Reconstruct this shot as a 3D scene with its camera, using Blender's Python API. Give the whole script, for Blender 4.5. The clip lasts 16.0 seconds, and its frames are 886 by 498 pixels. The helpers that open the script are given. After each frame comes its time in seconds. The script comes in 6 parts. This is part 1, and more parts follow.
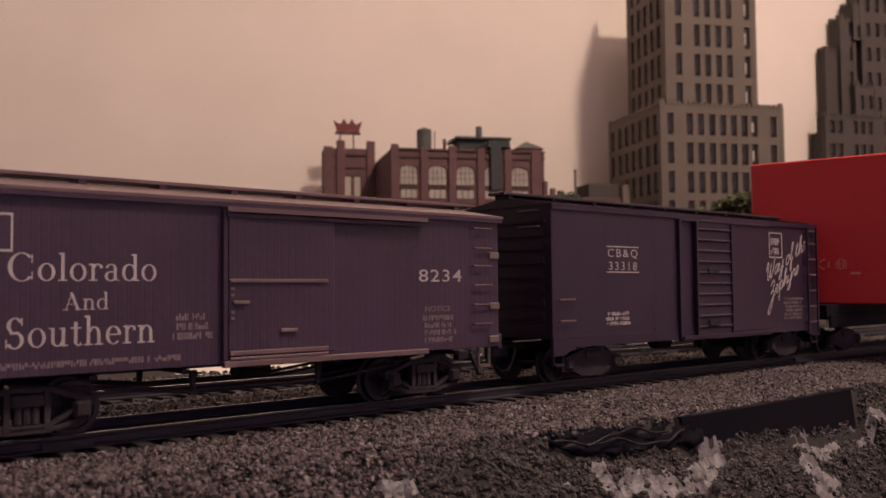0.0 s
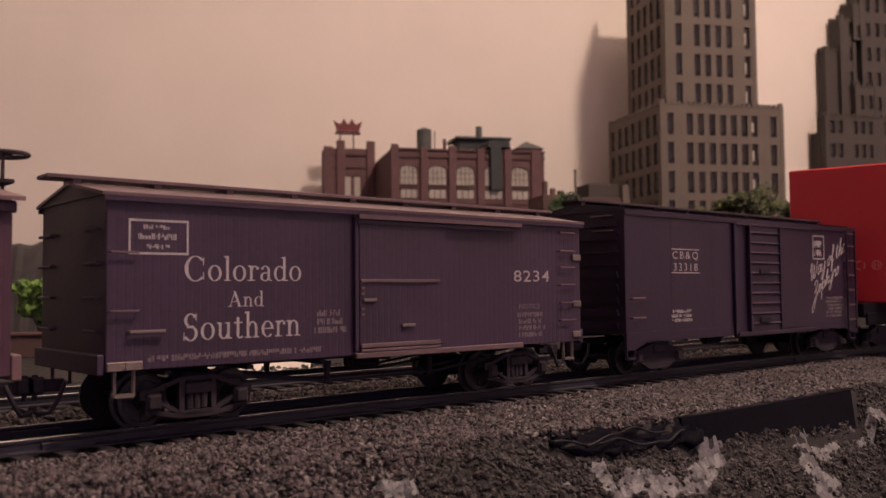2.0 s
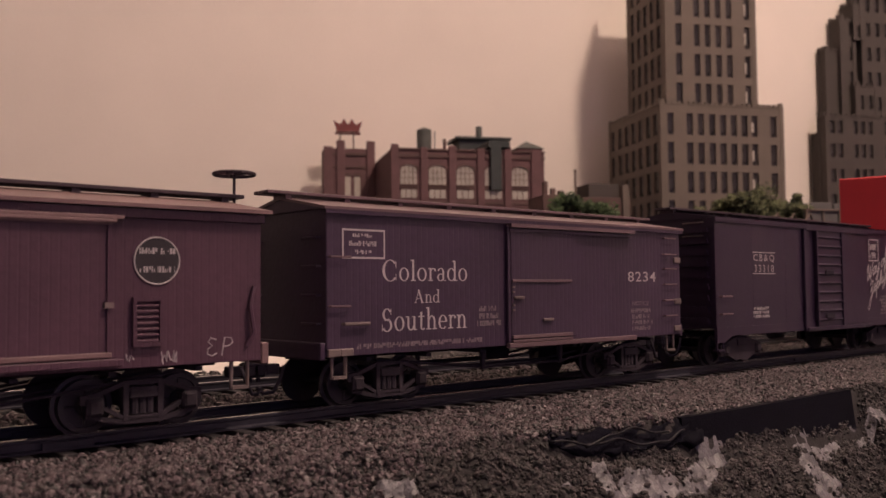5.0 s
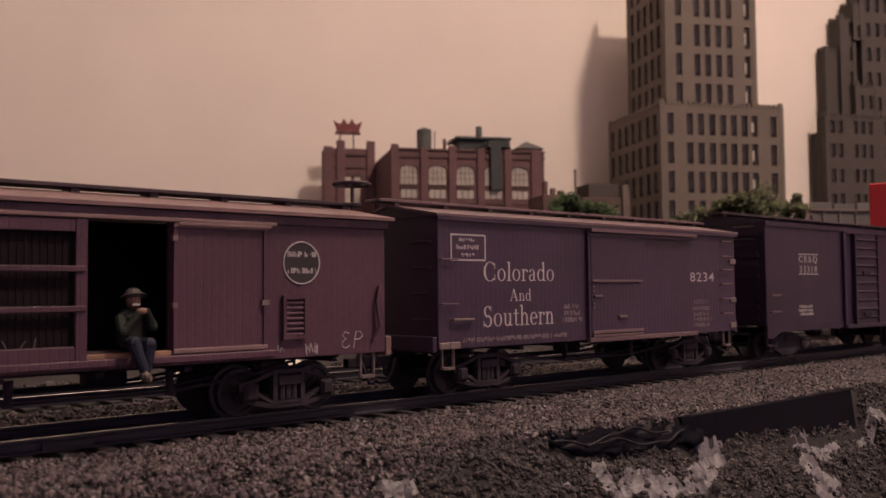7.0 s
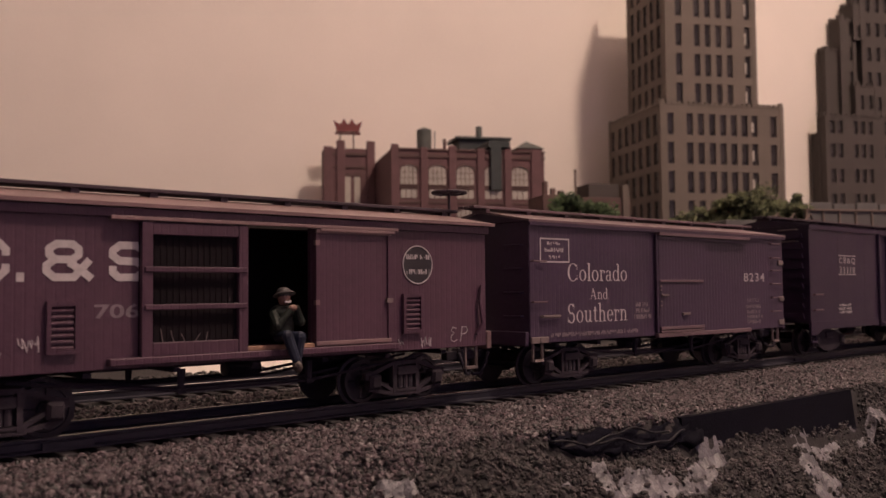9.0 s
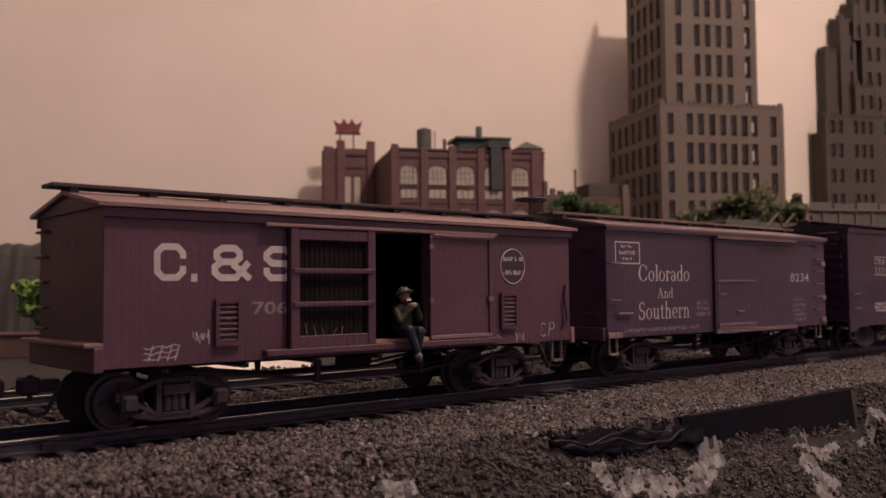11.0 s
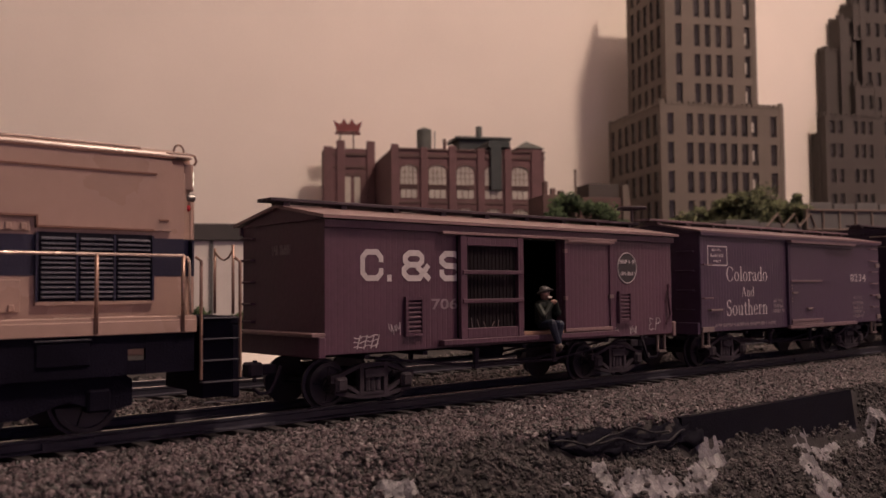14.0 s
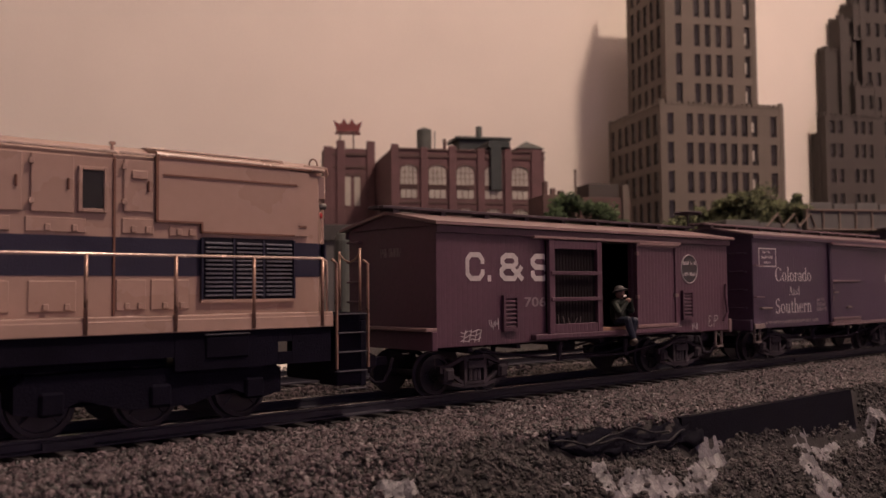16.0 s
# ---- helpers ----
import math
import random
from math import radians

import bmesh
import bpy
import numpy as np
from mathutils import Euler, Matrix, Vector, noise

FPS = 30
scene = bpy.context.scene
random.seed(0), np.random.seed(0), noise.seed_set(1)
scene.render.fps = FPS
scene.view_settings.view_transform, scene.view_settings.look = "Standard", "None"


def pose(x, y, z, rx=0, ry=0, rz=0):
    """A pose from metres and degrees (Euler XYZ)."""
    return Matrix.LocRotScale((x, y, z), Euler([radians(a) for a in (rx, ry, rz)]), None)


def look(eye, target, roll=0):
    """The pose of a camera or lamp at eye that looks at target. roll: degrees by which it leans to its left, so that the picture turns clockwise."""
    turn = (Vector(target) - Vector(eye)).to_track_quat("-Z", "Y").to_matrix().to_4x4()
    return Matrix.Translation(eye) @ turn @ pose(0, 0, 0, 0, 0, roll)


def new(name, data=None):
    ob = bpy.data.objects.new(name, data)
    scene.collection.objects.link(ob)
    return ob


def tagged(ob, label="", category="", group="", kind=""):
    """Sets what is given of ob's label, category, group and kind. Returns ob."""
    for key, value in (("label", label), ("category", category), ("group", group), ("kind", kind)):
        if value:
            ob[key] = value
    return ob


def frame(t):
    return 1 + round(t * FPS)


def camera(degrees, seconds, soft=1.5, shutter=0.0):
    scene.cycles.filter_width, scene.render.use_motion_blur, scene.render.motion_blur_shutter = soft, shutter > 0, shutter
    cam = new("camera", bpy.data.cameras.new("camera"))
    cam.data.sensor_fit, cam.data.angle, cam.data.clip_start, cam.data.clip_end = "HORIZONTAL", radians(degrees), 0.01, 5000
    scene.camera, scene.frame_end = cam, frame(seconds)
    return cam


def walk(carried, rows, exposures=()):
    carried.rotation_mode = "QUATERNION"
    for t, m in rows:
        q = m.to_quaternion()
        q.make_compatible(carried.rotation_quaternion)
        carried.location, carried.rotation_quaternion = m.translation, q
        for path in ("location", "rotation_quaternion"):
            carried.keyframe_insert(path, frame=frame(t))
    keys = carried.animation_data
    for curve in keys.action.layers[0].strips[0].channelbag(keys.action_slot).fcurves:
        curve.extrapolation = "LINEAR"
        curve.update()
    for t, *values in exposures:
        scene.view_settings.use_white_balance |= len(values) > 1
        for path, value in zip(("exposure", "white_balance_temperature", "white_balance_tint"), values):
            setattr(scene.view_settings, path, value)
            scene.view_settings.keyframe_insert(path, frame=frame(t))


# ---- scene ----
# The models are built in millimetres and scaled to metres when a mesh is made.
MM = 0.001
eye = Vector((0, -0.17223, 0.0246))
way = Vector((0.65641, 0.75296, 0.04670))
cam = camera(52.52, 16.0, soft=1.5)
cam.data.dof.use_dof, cam.data.dof.focus_distance, cam.data.dof.aperture_fstop = True, 0.22, 42.0
walk(cam, [(0, look(eye, eye + way, -0.55)), (16.0, look(eye, eye + way, -0.55))], [(0, 0.04), (4.0, 0.0), (9.0, -0.03), (16.0, -0.10)])

# ---- light: one warm room lamp up behind the camera, dim light off the room, an added bluish fill ----
world = bpy.data.worlds.new("room_dusk")
scene.world = world
world.use_nodes = True
world.node_tree.nodes["Background"].inputs[0].default_value = (0.30, 0.26, 0.30, 1)
world.node_tree.nodes["Background"].inputs[1].default_value = 0.02
bulb = bpy.data.lights.new("ceiling_bulb", "POINT")
bulb.energy, bulb.color, bulb.shadow_soft_size = 55.0, (1.0, 0.752, 0.585), 0.055
new("ceiling_bulb", bulb).location = (0.552, -0.639, 1.30)
# added fill lamp with no window behind it, to tint the dark sides bluish
cool_fill = bpy.data.lights.new("bluish_fill_light", "AREA")
cool_fill.shape, cool_fill.size, cool_fill.size_y, cool_fill.energy, cool_fill.color = "RECTANGLE", 1.5, 1.1, 3.2, (0.42, 0.36, 1.0)
scene.view_settings.exposure = 0.0

SPEED, START = 15.105, 0.24      # of the train, mm a second and mm
TURN = math.radians(28)          # the back wall and the town are turned against the track


def town(a, b, z, turn=0):
    """A pose in the town: a along the back wall, b towards it, z up, in mm."""
    x, y = a * math.cos(TURN) + b * math.sin(TURN), -a * math.sin(TURN) + b * math.cos(TURN)
    return pose(x * MM, y * MM, z * MM, 0, 0, turn - 28)


new("bluish_fill_light", cool_fill).matrix_basis = town(1100, -2590, 650) @ pose(0, 0, 0, 90, 0, 0)


# ---- materials ----
def mat(name, colour, rough=0.6, metal=0.0, vary=0.25, scale=300.0, bump=0.15, fine=2500.0, island=0.0, other=None, object_random=0.0, glow=0.0, spec=0.5, boards=0.0):
    """A surface with colour that varies at two scales, fine relief and uneven gloss. scale: per metre."""
    m = bpy.data.materials.new(name)
    m.use_nodes = True
    t = m.node_tree
    n, l = t.nodes, t.links
    s = n["Principled BSDF"]
    co = n.new("ShaderNodeTexCoord")
    big, small = n.new("ShaderNodeTexNoise"), n.new("ShaderNodeTexNoise")
    big.inputs["Scale"].default_value, small.inputs["Scale"].default_value = scale, fine
    big.inputs["Detail"].default_value, small.inputs["Detail"].default_value = 5, 3
    l.new(co.outputs["Object"], big.inputs["Vector"]), l.new(co.outputs["Object"], small.inputs["Vector"])
    both = n.new("ShaderNodeMath")
    both.operation = "MULTIPLY_ADD"
    both.inputs[1].default_value = 0.45
    l.new(small.outputs[0], both.inputs[0]), l.new(big.outputs[0], both.inputs[2])
    last = both.outputs[0]
    if island or object_random:
        r = n.new("ShaderNodeNewGeometry" if island else "ShaderNodeObjectInfo")
        add = n.new("ShaderNodeMath")
        add.operation = "MULTIPLY_ADD"
        add.inputs[1].default_value = (island or object_random)
        l.new(r.outputs["Random Per Island" if island else "Random"], add.inputs[0]), l.new(last, add.inputs[2])
        sub = n.new("ShaderNodeMath")
        sub.operation = "SUBTRACT"
        sub.inputs[1].default_value = 0.5 * (island or object_random)
        l.new(add.outputs[0], sub.inputs[0])
        last = sub.outputs[0]
    ramp = n.new("ShaderNodeValToRGB")
    ramp.color_ramp.elements[0].position, ramp.color_ramp.elements[1].position = 0.35, 1.0
    dark = tuple(c * (1 - vary) for c in colour)
    light = tuple(min(1, c * (1 + vary)) for c in (other or colour))
    ramp.color_ramp.elements[0].color, ramp.color_ramp.elements[1].color = (*dark, 1), (*light, 1)
    l.new(last, ramp.inputs[0]), l.new(ramp.outputs[0], s.inputs["Base Color"])
    ro = n.new("ShaderNodeMapRange")
    ro.inputs["To Min"].default_value, ro.inputs["To Max"].default_value = max(0.03, rough - 0.12), min(1, rough + 0.12)
    l.new(big.outputs[0], ro.inputs["Value"]), l.new(ro.outputs[0], s.inputs["Roughness"])
    s.inputs["Metallic"].default_value, s.inputs["Specular IOR Level"].default_value = metal, spec
    if bump:
        b = n.new("ShaderNodeBump")
        b.inputs["Strength"].default_value, b.inputs["Distance"].default_value = bump, 0.0004
        l.new(small.outputs[0], b.inputs["Height"]), l.new(b.outputs[0], s.inputs["Normal"])
        if boards:     # narrow grooves between upright boards, their pitch in metres
            wave, cut, groove = n.new("ShaderNodeTexWave"), n.new("ShaderNodeMapRange"), n.new("ShaderNodeBump")
            wave.inputs["Scale"].default_value = 2 * math.pi / (20 * boards)
            cut.inputs["From Max"].default_value = 0.22
            groove.inputs["Strength"].default_value, groove.inputs["Distance"].default_value = 0.22, 0.0003
            l.new(co.outputs["Object"], wave.inputs["Vector"]), l.new(wave.outputs["Fac"], cut.inputs["Value"])
            l.new(cut.outputs[0], groove.inputs["Height"]), l.new(groove.outputs[0], b.inputs["Normal"])
    if glow:
        s.inputs["Emission Color"].default_value, s.inputs["Emission Strength"].default_value = (*colour, 1), glow
    return m


M = dict(
    wall=mat("wall_paint", (0.80, 0.73, 0.665), 0.9, vary=0.05, scale=9, fine=420, bump=0.05),
    room=mat("room_paint", (0.64, 0.59, 0.625), 0.8, vary=0.06, scale=5, fine=300),
    earth=mat("glued_earth", (0.014, 0.0115, 0.013), 0.9, vary=0.4, scale=180, bump=0.6, fine=1400),
    ballast=mat("ballast_stone", (0.0095, 0.0080, 0.0140), 0.5, vary=0.6, scale=250, island=1.2, other=(0.064, 0.0485, 0.054)),
    rubble=mat("dark_rubble", (0.008, 0.0072, 0.010), 0.65, vary=0.6, scale=250, island=1.0, other=(0.033, 0.0265, 0.028)),
    plaster=mat("plaster_cloth", (0.105, 0.099, 0.112), 0.45, vary=0.75, scale=300, bump=0.7, fine=1300),
    black=mat("black_tape", (0.0055, 0.005, 0.0095), 0.8, vary=0.3, scale=90, bump=0.3, spec=0.06),
    gloss=mat("black_cable", (0.006, 0.0055, 0.010), 0.35, vary=0.3, scale=60, bump=0.1, spec=0.25),
    tie=mat("brown_sleeper", (0.015, 0.012, 0.015), 0.8, vary=0.4, scale=700, object_random=0.4),
    rail=mat("weathered_rail", (0.030, 0.028, 0.042), 0.5, 0.3, vary=0.3, scale=200),
    head=mat("polished_rail_head", (0.90, 0.85, 0.82), 0.16, 0.9, vary=0.15, scale=120, bump=0.05),
    red_a=mat("dark_red_brown_paint", (0.0385, 0.0203, 0.047), 0.5, vary=0.34, scale=34, fine=900, bump=0.18, boards=0.0016),
    # roofs' light from above is put into this paler colour; weathered trim shares it
    roof_a=mat("weathered_top_lit_paint", (0.125, 0.078, 0.090), 0.4, vary=0.3, scale=90, bump=0.25),
    red_b=mat("oxide_red_paint", (0.065, 0.0278, 0.048), 0.52, vary=0.32, scale=34, fine=900, bump=0.2, boards=0.0016),
    # also paler than the sides: the roof's top light sits in the colour
    roof_b=mat("pale_top_lit_oxide", (0.175, 0.108, 0.112), 0.42, vary=0.25, scale=90, bump=0.25),
    red_c=mat("mineral_brown_paint", (0.0215, 0.0098, 0.031), 0.48, vary=0.18, scale=60, fine=700, bump=0.12),
    dark_c=mat("dark_running_board", (0.036, 0.021, 0.032), 0.6, vary=0.25, scale=100),
    # shade inside the car, put into a near-black colour
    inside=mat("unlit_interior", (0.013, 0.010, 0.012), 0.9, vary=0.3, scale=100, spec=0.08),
    under=mat("sooty_underframe", (0.026, 0.021, 0.031), 0.75, vary=0.35, scale=300, spec=0.2),
    truck=mat("dusty_bogie", (0.034, 0.027, 0.036), 0.8, vary=0.5, scale=200, bump=0.3, spec=0.2),
    wheel=mat("blackened_wheel", (0.034, 0.029, 0.039), 0.45, 0.4, vary=0.3, scale=200),
    metal=mat("worn_bare_metal", (0.17, 0.135, 0.13), 0.5, 0.3, vary=0.35, scale=250),
    letter=mat("faded_white_lettering", (0.44, 0.405, 0.41), 0.7, vary=0.22, scale=600, bump=0.05),
    letter_dim=mat("worn_lettering", (0.19, 0.155, 0.17), 0.75, vary=0.35, scale=900, bump=0.05),
    herald=mat("black_herald", (0.02, 0.016, 0.022), 0.6, vary=0.2, scale=300),
    chalk=mat("chalk_scrawl", (0.40, 0.36, 0.37), 0.9, vary=0.35, scale=900),
    wood=mat("raw_wood", (0.26, 0.15, 0.10), 0.7, vary=0.3, scale=400),
    box=mat("red_card", (0.60, 0.036, 0.047), 0.42, vary=0.08, scale=25, fine=600, bump=0.04),
    box_print=mat("pale_red_print", (0.66, 0.30, 0.27), 0.5, vary=0.1),
    box_seam=mat("box_fold", (0.56, 0.05, 0.05), 0.45, vary=0.1),
    tan=mat("tan_yellow_paint", (0.325, 0.220, 0.184), 0.3, vary=0.10, scale=60, fine=500, bump=0.06),
    # tan darkened by the joints' shade; beads, catches and handles share it
    tan_line=mat("shadowed_panel_joint", (0.14, 0.06, 0.04), 0.6, vary=0.1),
    navy=mat("navy_stripe_paint", (0.010, 0.010, 0.030), 0.42, vary=0.15, scale=60),
    slat=mat("grey_louvre", (0.095, 0.095, 0.12), 0.45, vary=0.2, scale=200),
    loco_black=mat("loco_black", (0.007, 0.006, 0.012), 0.7, vary=0.25, scale=120, spec=0.12),
    # near-black, with the shade under the walkway put into the colour
    shaded_gear=mat("shaded_black_gear", (0.0062, 0.0054, 0.0115), 0.8, vary=0.4, scale=150, bump=0.3, spec=0.05),
    glass=mat("dark_cab_glass", (0.02, 0.02, 0.022), 0.12, vary=0.1, bump=0),
    lit=mat("lit_number_board", (1.0, 0.92, 0.70), 0.5, vary=0.05, glow=3.0),
    lens=mat("headlight_lens", (0.16, 0.15, 0.14), 0.3, 0.3, vary=0.05, bump=0),
    marker=mat("red_marker_lens", (0.35, 0.02, 0.02), 0.2, vary=0.05, bump=0),
    brick=mat("red_brown_brick", (0.128, 0.066, 0.071), 0.8, vary=0.25, scale=90, fine=700, bump=0.3),
    brick_dark=mat("dark_brick", (0.10, 0.058, 0.054), 0.8, vary=0.25, scale=90, fine=700, bump=0.3),
    pale_pane=mat("pale_window_backing", (0.42, 0.385, 0.34), 0.5, vary=0.18, scale=120, bump=0.0),
    frame=mat("window_frame_paint", (0.16, 0.12, 0.10), 0.6, vary=0.2),
    stone=mat("tan_stone", (0.138, 0.113, 0.096), 0.8, vary=0.14, scale=60, fine=500, bump=0.2),
    stone_grey=mat("grey_brown_stone", (0.064, 0.053, 0.049), 0.8, vary=0.16, scale=60, fine=500, bump=0.2),
    pane=mat("dark_window", (0.025, 0.021, 0.022), 0.3, vary=0.3, scale=100, object_random=0.6, bump=0),
    tar=mat("tar_roof", (0.06, 0.055, 0.055), 0.85, vary=0.25, scale=90),
    green_metal=mat("green_grey_metal", (0.085, 0.092, 0.085), 0.6, 0.1, vary=0.25, scale=200),
    green_dark=mat("dark_green_sheet", (0.034, 0.042, 0.042), 0.6, 0.1, vary=0.3, scale=200),
    # pale metal that puts highlights into the colour; the bright handrail shares it
    bright_edge=mat("bright_highlight_metal", (0.62, 0.50, 0.43), 0.24, 0.5, vary=0.3, scale=500, bump=0.05),
    brass=mat("dull_brass_rail", (0.26, 0.165, 0.130), 0.3, 0.45, vary=0.3, scale=300, bump=0.05),
    grey=mat("grey_concrete", (0.105, 0.10, 0.10), 0.8, vary=0.18, scale=80),
    white_card=mat("white_card", (0.66, 0.61, 0.57), 0.7, vary=0.08, scale=60),
    sign_red=mat("red_sign_paint", (0.15, 0.03, 0.03), 0.6, vary=0.25, scale=300),
    leaf=mat("foliage_clump", (0.026, 0.036, 0.018), 0.85, vary=0.5, scale=120, island=0.7, other=(0.085, 0.095, 0.045), bump=0),
    leaf_dark=mat("dark_foliage_clump", (0.022, 0.042, 0.018), 0.85, vary=0.5, scale=120, island=0.7, other=(0.050, 0.080, 0.032), bump=0),
    leaf_bright=mat("bright_foliage", (0.075, 0.16, 0.03), 0.85, vary=0.45, scale=120, island=0.7, other=(0.16, 0.27, 0.06), bump=0),
    leaf_red=mat("rusty_foliage", (0.26, 0.07, 0.035), 0.85, vary=0.45, scale=120, island=0.7, bump=0),
    bark=mat("bark", (0.06, 0.045, 0.035), 0.9, vary=0.3, scale=300),
    coat=mat("olive_coat", (0.014, 0.018, 0.015), 0.6, vary=0.4, scale=600, spec=0.25),
    jeans=mat("blue_trousers", (0.014, 0.018, 0.034), 0.55, vary=0.5, scale=700, spec=0.3),
    skin=mat("flesh_paint", (0.20, 0.11, 0.09), 0.6, vary=0.15, scale=600),
    hat=mat("brown_hat", (0.05, 0.044, 0.046), 0.5, vary=0.25, scale=600),
    boot=mat("tan_boot", (0.10, 0.08, 0.07), 0.6, vary=0.2, scale=600),
)


# ---- mesh helpers, all in mm ----
def box(bm, x0, x1, y0, y1, z0, z1, bevel=0.0):
    vs = [bm.verts.new((x, y, z)) for x in (x0, x1) for y in (y0, y1) for z in (z0, z1)]
    fs = [bm.faces.new([vs[i] for i in q]) for q in ((0, 1, 3, 2), (4, 6, 7, 5), (0, 4, 5, 1), (2, 3, 7, 6), (0, 2, 6, 4), (1, 5, 7, 3))]
    if bevel:
        es = list({e for f in fs for e in f.edges})
        bmesh.ops.bevel(bm, geom=es, offset=bevel, segments=1, affect="EDGES", profile=0.5)
    return bm


def rod(bm, p, q, r, n=8, r2=None, caps=True):
    p, q = Vector(p), Vector(q)
    d = (q - p).normalized()
    u = d.orthogonal().normalized()
    w = d.cross(u)
    r2 = r if r2 is None else r2
    rings = [[bm.verts.new(c + (u * math.cos(2 * math.pi * i / n) + w * math.sin(2 * math.pi * i / n)) * k) for i in range(n)] for c, k in ((p, r), (q, r2))]
    for i in range(n):
        bm.faces.new((rings[0][i], rings[0][(i + 1) % n], rings[1][(i + 1) % n], rings[1][i]))
    if caps:
        bm.faces.new(rings[0][::-1]), bm.faces.new(rings[1])
    return bm


def pipe(bm, pts, r, n=6):
    """One bent tube through the points."""
    pts, rings = [Vector(p) for p in pts], []
    u = (pts[1] - pts[0]).orthogonal().normalized()
    for i, p in enumerate(pts):
        a, b = pts[max(i - 1, 0)], pts[min(i + 1, len(pts) - 1)]
        d = (b - a).normalized()
        u = (u - d * u.dot(d)).normalized() if (u - d * u.dot(d)).length > 1e-3 else d.orthogonal().normalized()
        w = d.cross(u)
        rings.append([bm.verts.new(p + (u * math.cos(2 * math.pi * k / n) + w * math.sin(2 * math.pi * k / n)) * r) for k in range(n)])
    for a, b in zip(rings, rings[1:]):
        for k in range(n):
            bm.faces.new((a[k], a[(k + 1) % n], b[(k + 1) % n], b[k]))
    bm.faces.new(rings[0][::-1]), bm.faces.new(rings[-1])
    return bm


def prism(bm, outline, y0, y1):
    """An outline in x, z, carried from y0 to y1."""
    a, b = [bm.verts.new((x, y0, z)) for x, z in outline], [bm.verts.new((x, y1, z)) for x, z in outline]
    bm.faces.new(a), bm.faces.new(b[::-1])
    for i in range(len(a)):
        j = (i + 1) % len(a)
        bm.faces.new((a[j], a[i], b[i], b[j]))
    return bm


def prism_x(bm, outline, x0, x1):
    """An outline in y, z, carried from x0 to x1."""
    a, b = [bm.verts.new((x0, y, z)) for y, z in outline], [bm.verts.new((x1, y, z)) for y, z in outline]
    bm.faces.new(a[::-1]), bm.faces.new(b)
    for i in range(len(a)):
        j = (i + 1) % len(a)
        bm.faces.new((a[i], a[j], b[j], b[i]))
    return bm


def ball(bm, c, r, sx=1, sy=1, sz=1, seg=10):
    bmesh.ops.create_uvsphere(bm, u_segments=seg, v_segments=max(6, seg // 2 + 2), radius=r, matrix=Matrix.Translation(c) @ Matrix.Diagonal((sx, sy, sz, 1)))
    return bm


def mesh_of(name, bm, material, smooth=False):
    bmesh.ops.recalc_face_normals(bm, faces=bm.faces)
    bm.transform(Matrix.Scale(MM, 4))
    me = bpy.data.meshes.new(name)
    bm.to_mesh(me)
    bm.free()
    if smooth:
        me.shade_smooth()
    for m in material if isinstance(material, list) else [material]:
        me.materials.append(m)
    return me


def part(name, bm, material, parent=None, label="", smooth=False, at=None):
    """One mesh object, under a thing or under a part; at: its pose in its parent."""
    me = bm if isinstance(bm, bpy.types.Mesh) else mesh_of(name, bm, material, smooth)
    ob = new(name, me)
    ob.parent = parent
    if at is not None:
        ob.matrix_basis = at
    return tagged(ob, label) if label else ob


def B():
    return bmesh.new()


def at_mm(x, y, z, rx=0, ry=0, rz=0):
    return pose(x * MM, y * MM, z * MM, rx, ry, rz)


def lettering(words, x0, x1, z0, z1, y, material, parent, shear=0.0, tilt=0.0, bold=0.0, name="lettering", space=1.0):
    """Words that fill the given rectangle on a car's side, as thin raised paint."""
    cu = bpy.data.curves.new("words", "FONT")
    cu.body, cu.shear, cu.offset, cu.resolution_u, cu.extrude = words, shear, bold, 3, 0.01
    cu.space_character = space
    tmp = new("words", cu)
    bpy.context.view_layer.update()
    me = bpy.data.meshes.new_from_object(tmp.evaluated_get(bpy.context.evaluated_depsgraph_get()))
    bpy.data.objects.remove(tmp), bpy.data.curves.remove(cu)
    co = np.empty(len(me.vertices) * 3)
    me.vertices.foreach_get("co", co)
    co = co.reshape(-1, 3)
    lo, hi = co.min(0), co.max(0)
    out = np.empty_like(co)
    w, h = x1 - x0, z1 - z0
    u, v = (co[:, 0] - lo[0]) / (hi[0] - lo[0]) * w, (co[:, 1] - lo[1]) / (hi[1] - lo[1]) * h
    c, s = math.cos(math.radians(tilt)), math.sin(math.radians(tilt))
    out[:, 0], out[:, 2] = x0 + u * c - v * s, z0 + u * s + v * c
    out[:, 1] = y - 0.03 - (co[:, 2] - lo[2]) * 0.5
    me.vertices.foreach_set("co", (out * MM).ravel())
    me.update()
    me.materials.clear()
    me.materials.append(material)
    return part(name, me, material, parent)


def band(bm, c, outer, inner, a0, a1, y, n=14):
    """A curved stroke between two ellipses round one centre, from angle a0 to a1, in degrees."""
    t = [math.radians(a0 + (a1 - a0) * i / n) for i in range(n + 1)]
    out = [(c[0] + outer[0] * math.cos(v), c[1] + outer[1] * math.sin(v)) for v in t]
    ins = [(c[0] + inner[0] * math.cos(v), c[1] + inner[1] * math.sin(v)) for v in t]
    for i in range(n):
        bm.faces.new([bm.verts.new((q[0], y, q[1])) for q in (out[i], out[i + 1], ins[i + 1], ins[i])])


def plate(bm, x0, x1, z0, z1, y, lean=0.0):
    bm.faces.new([bm.verts.new(q) for q in ((x0, y, z0), (x1, y, z0), (x1 + lean, y, z1), (x0 + lean, y, z1))])


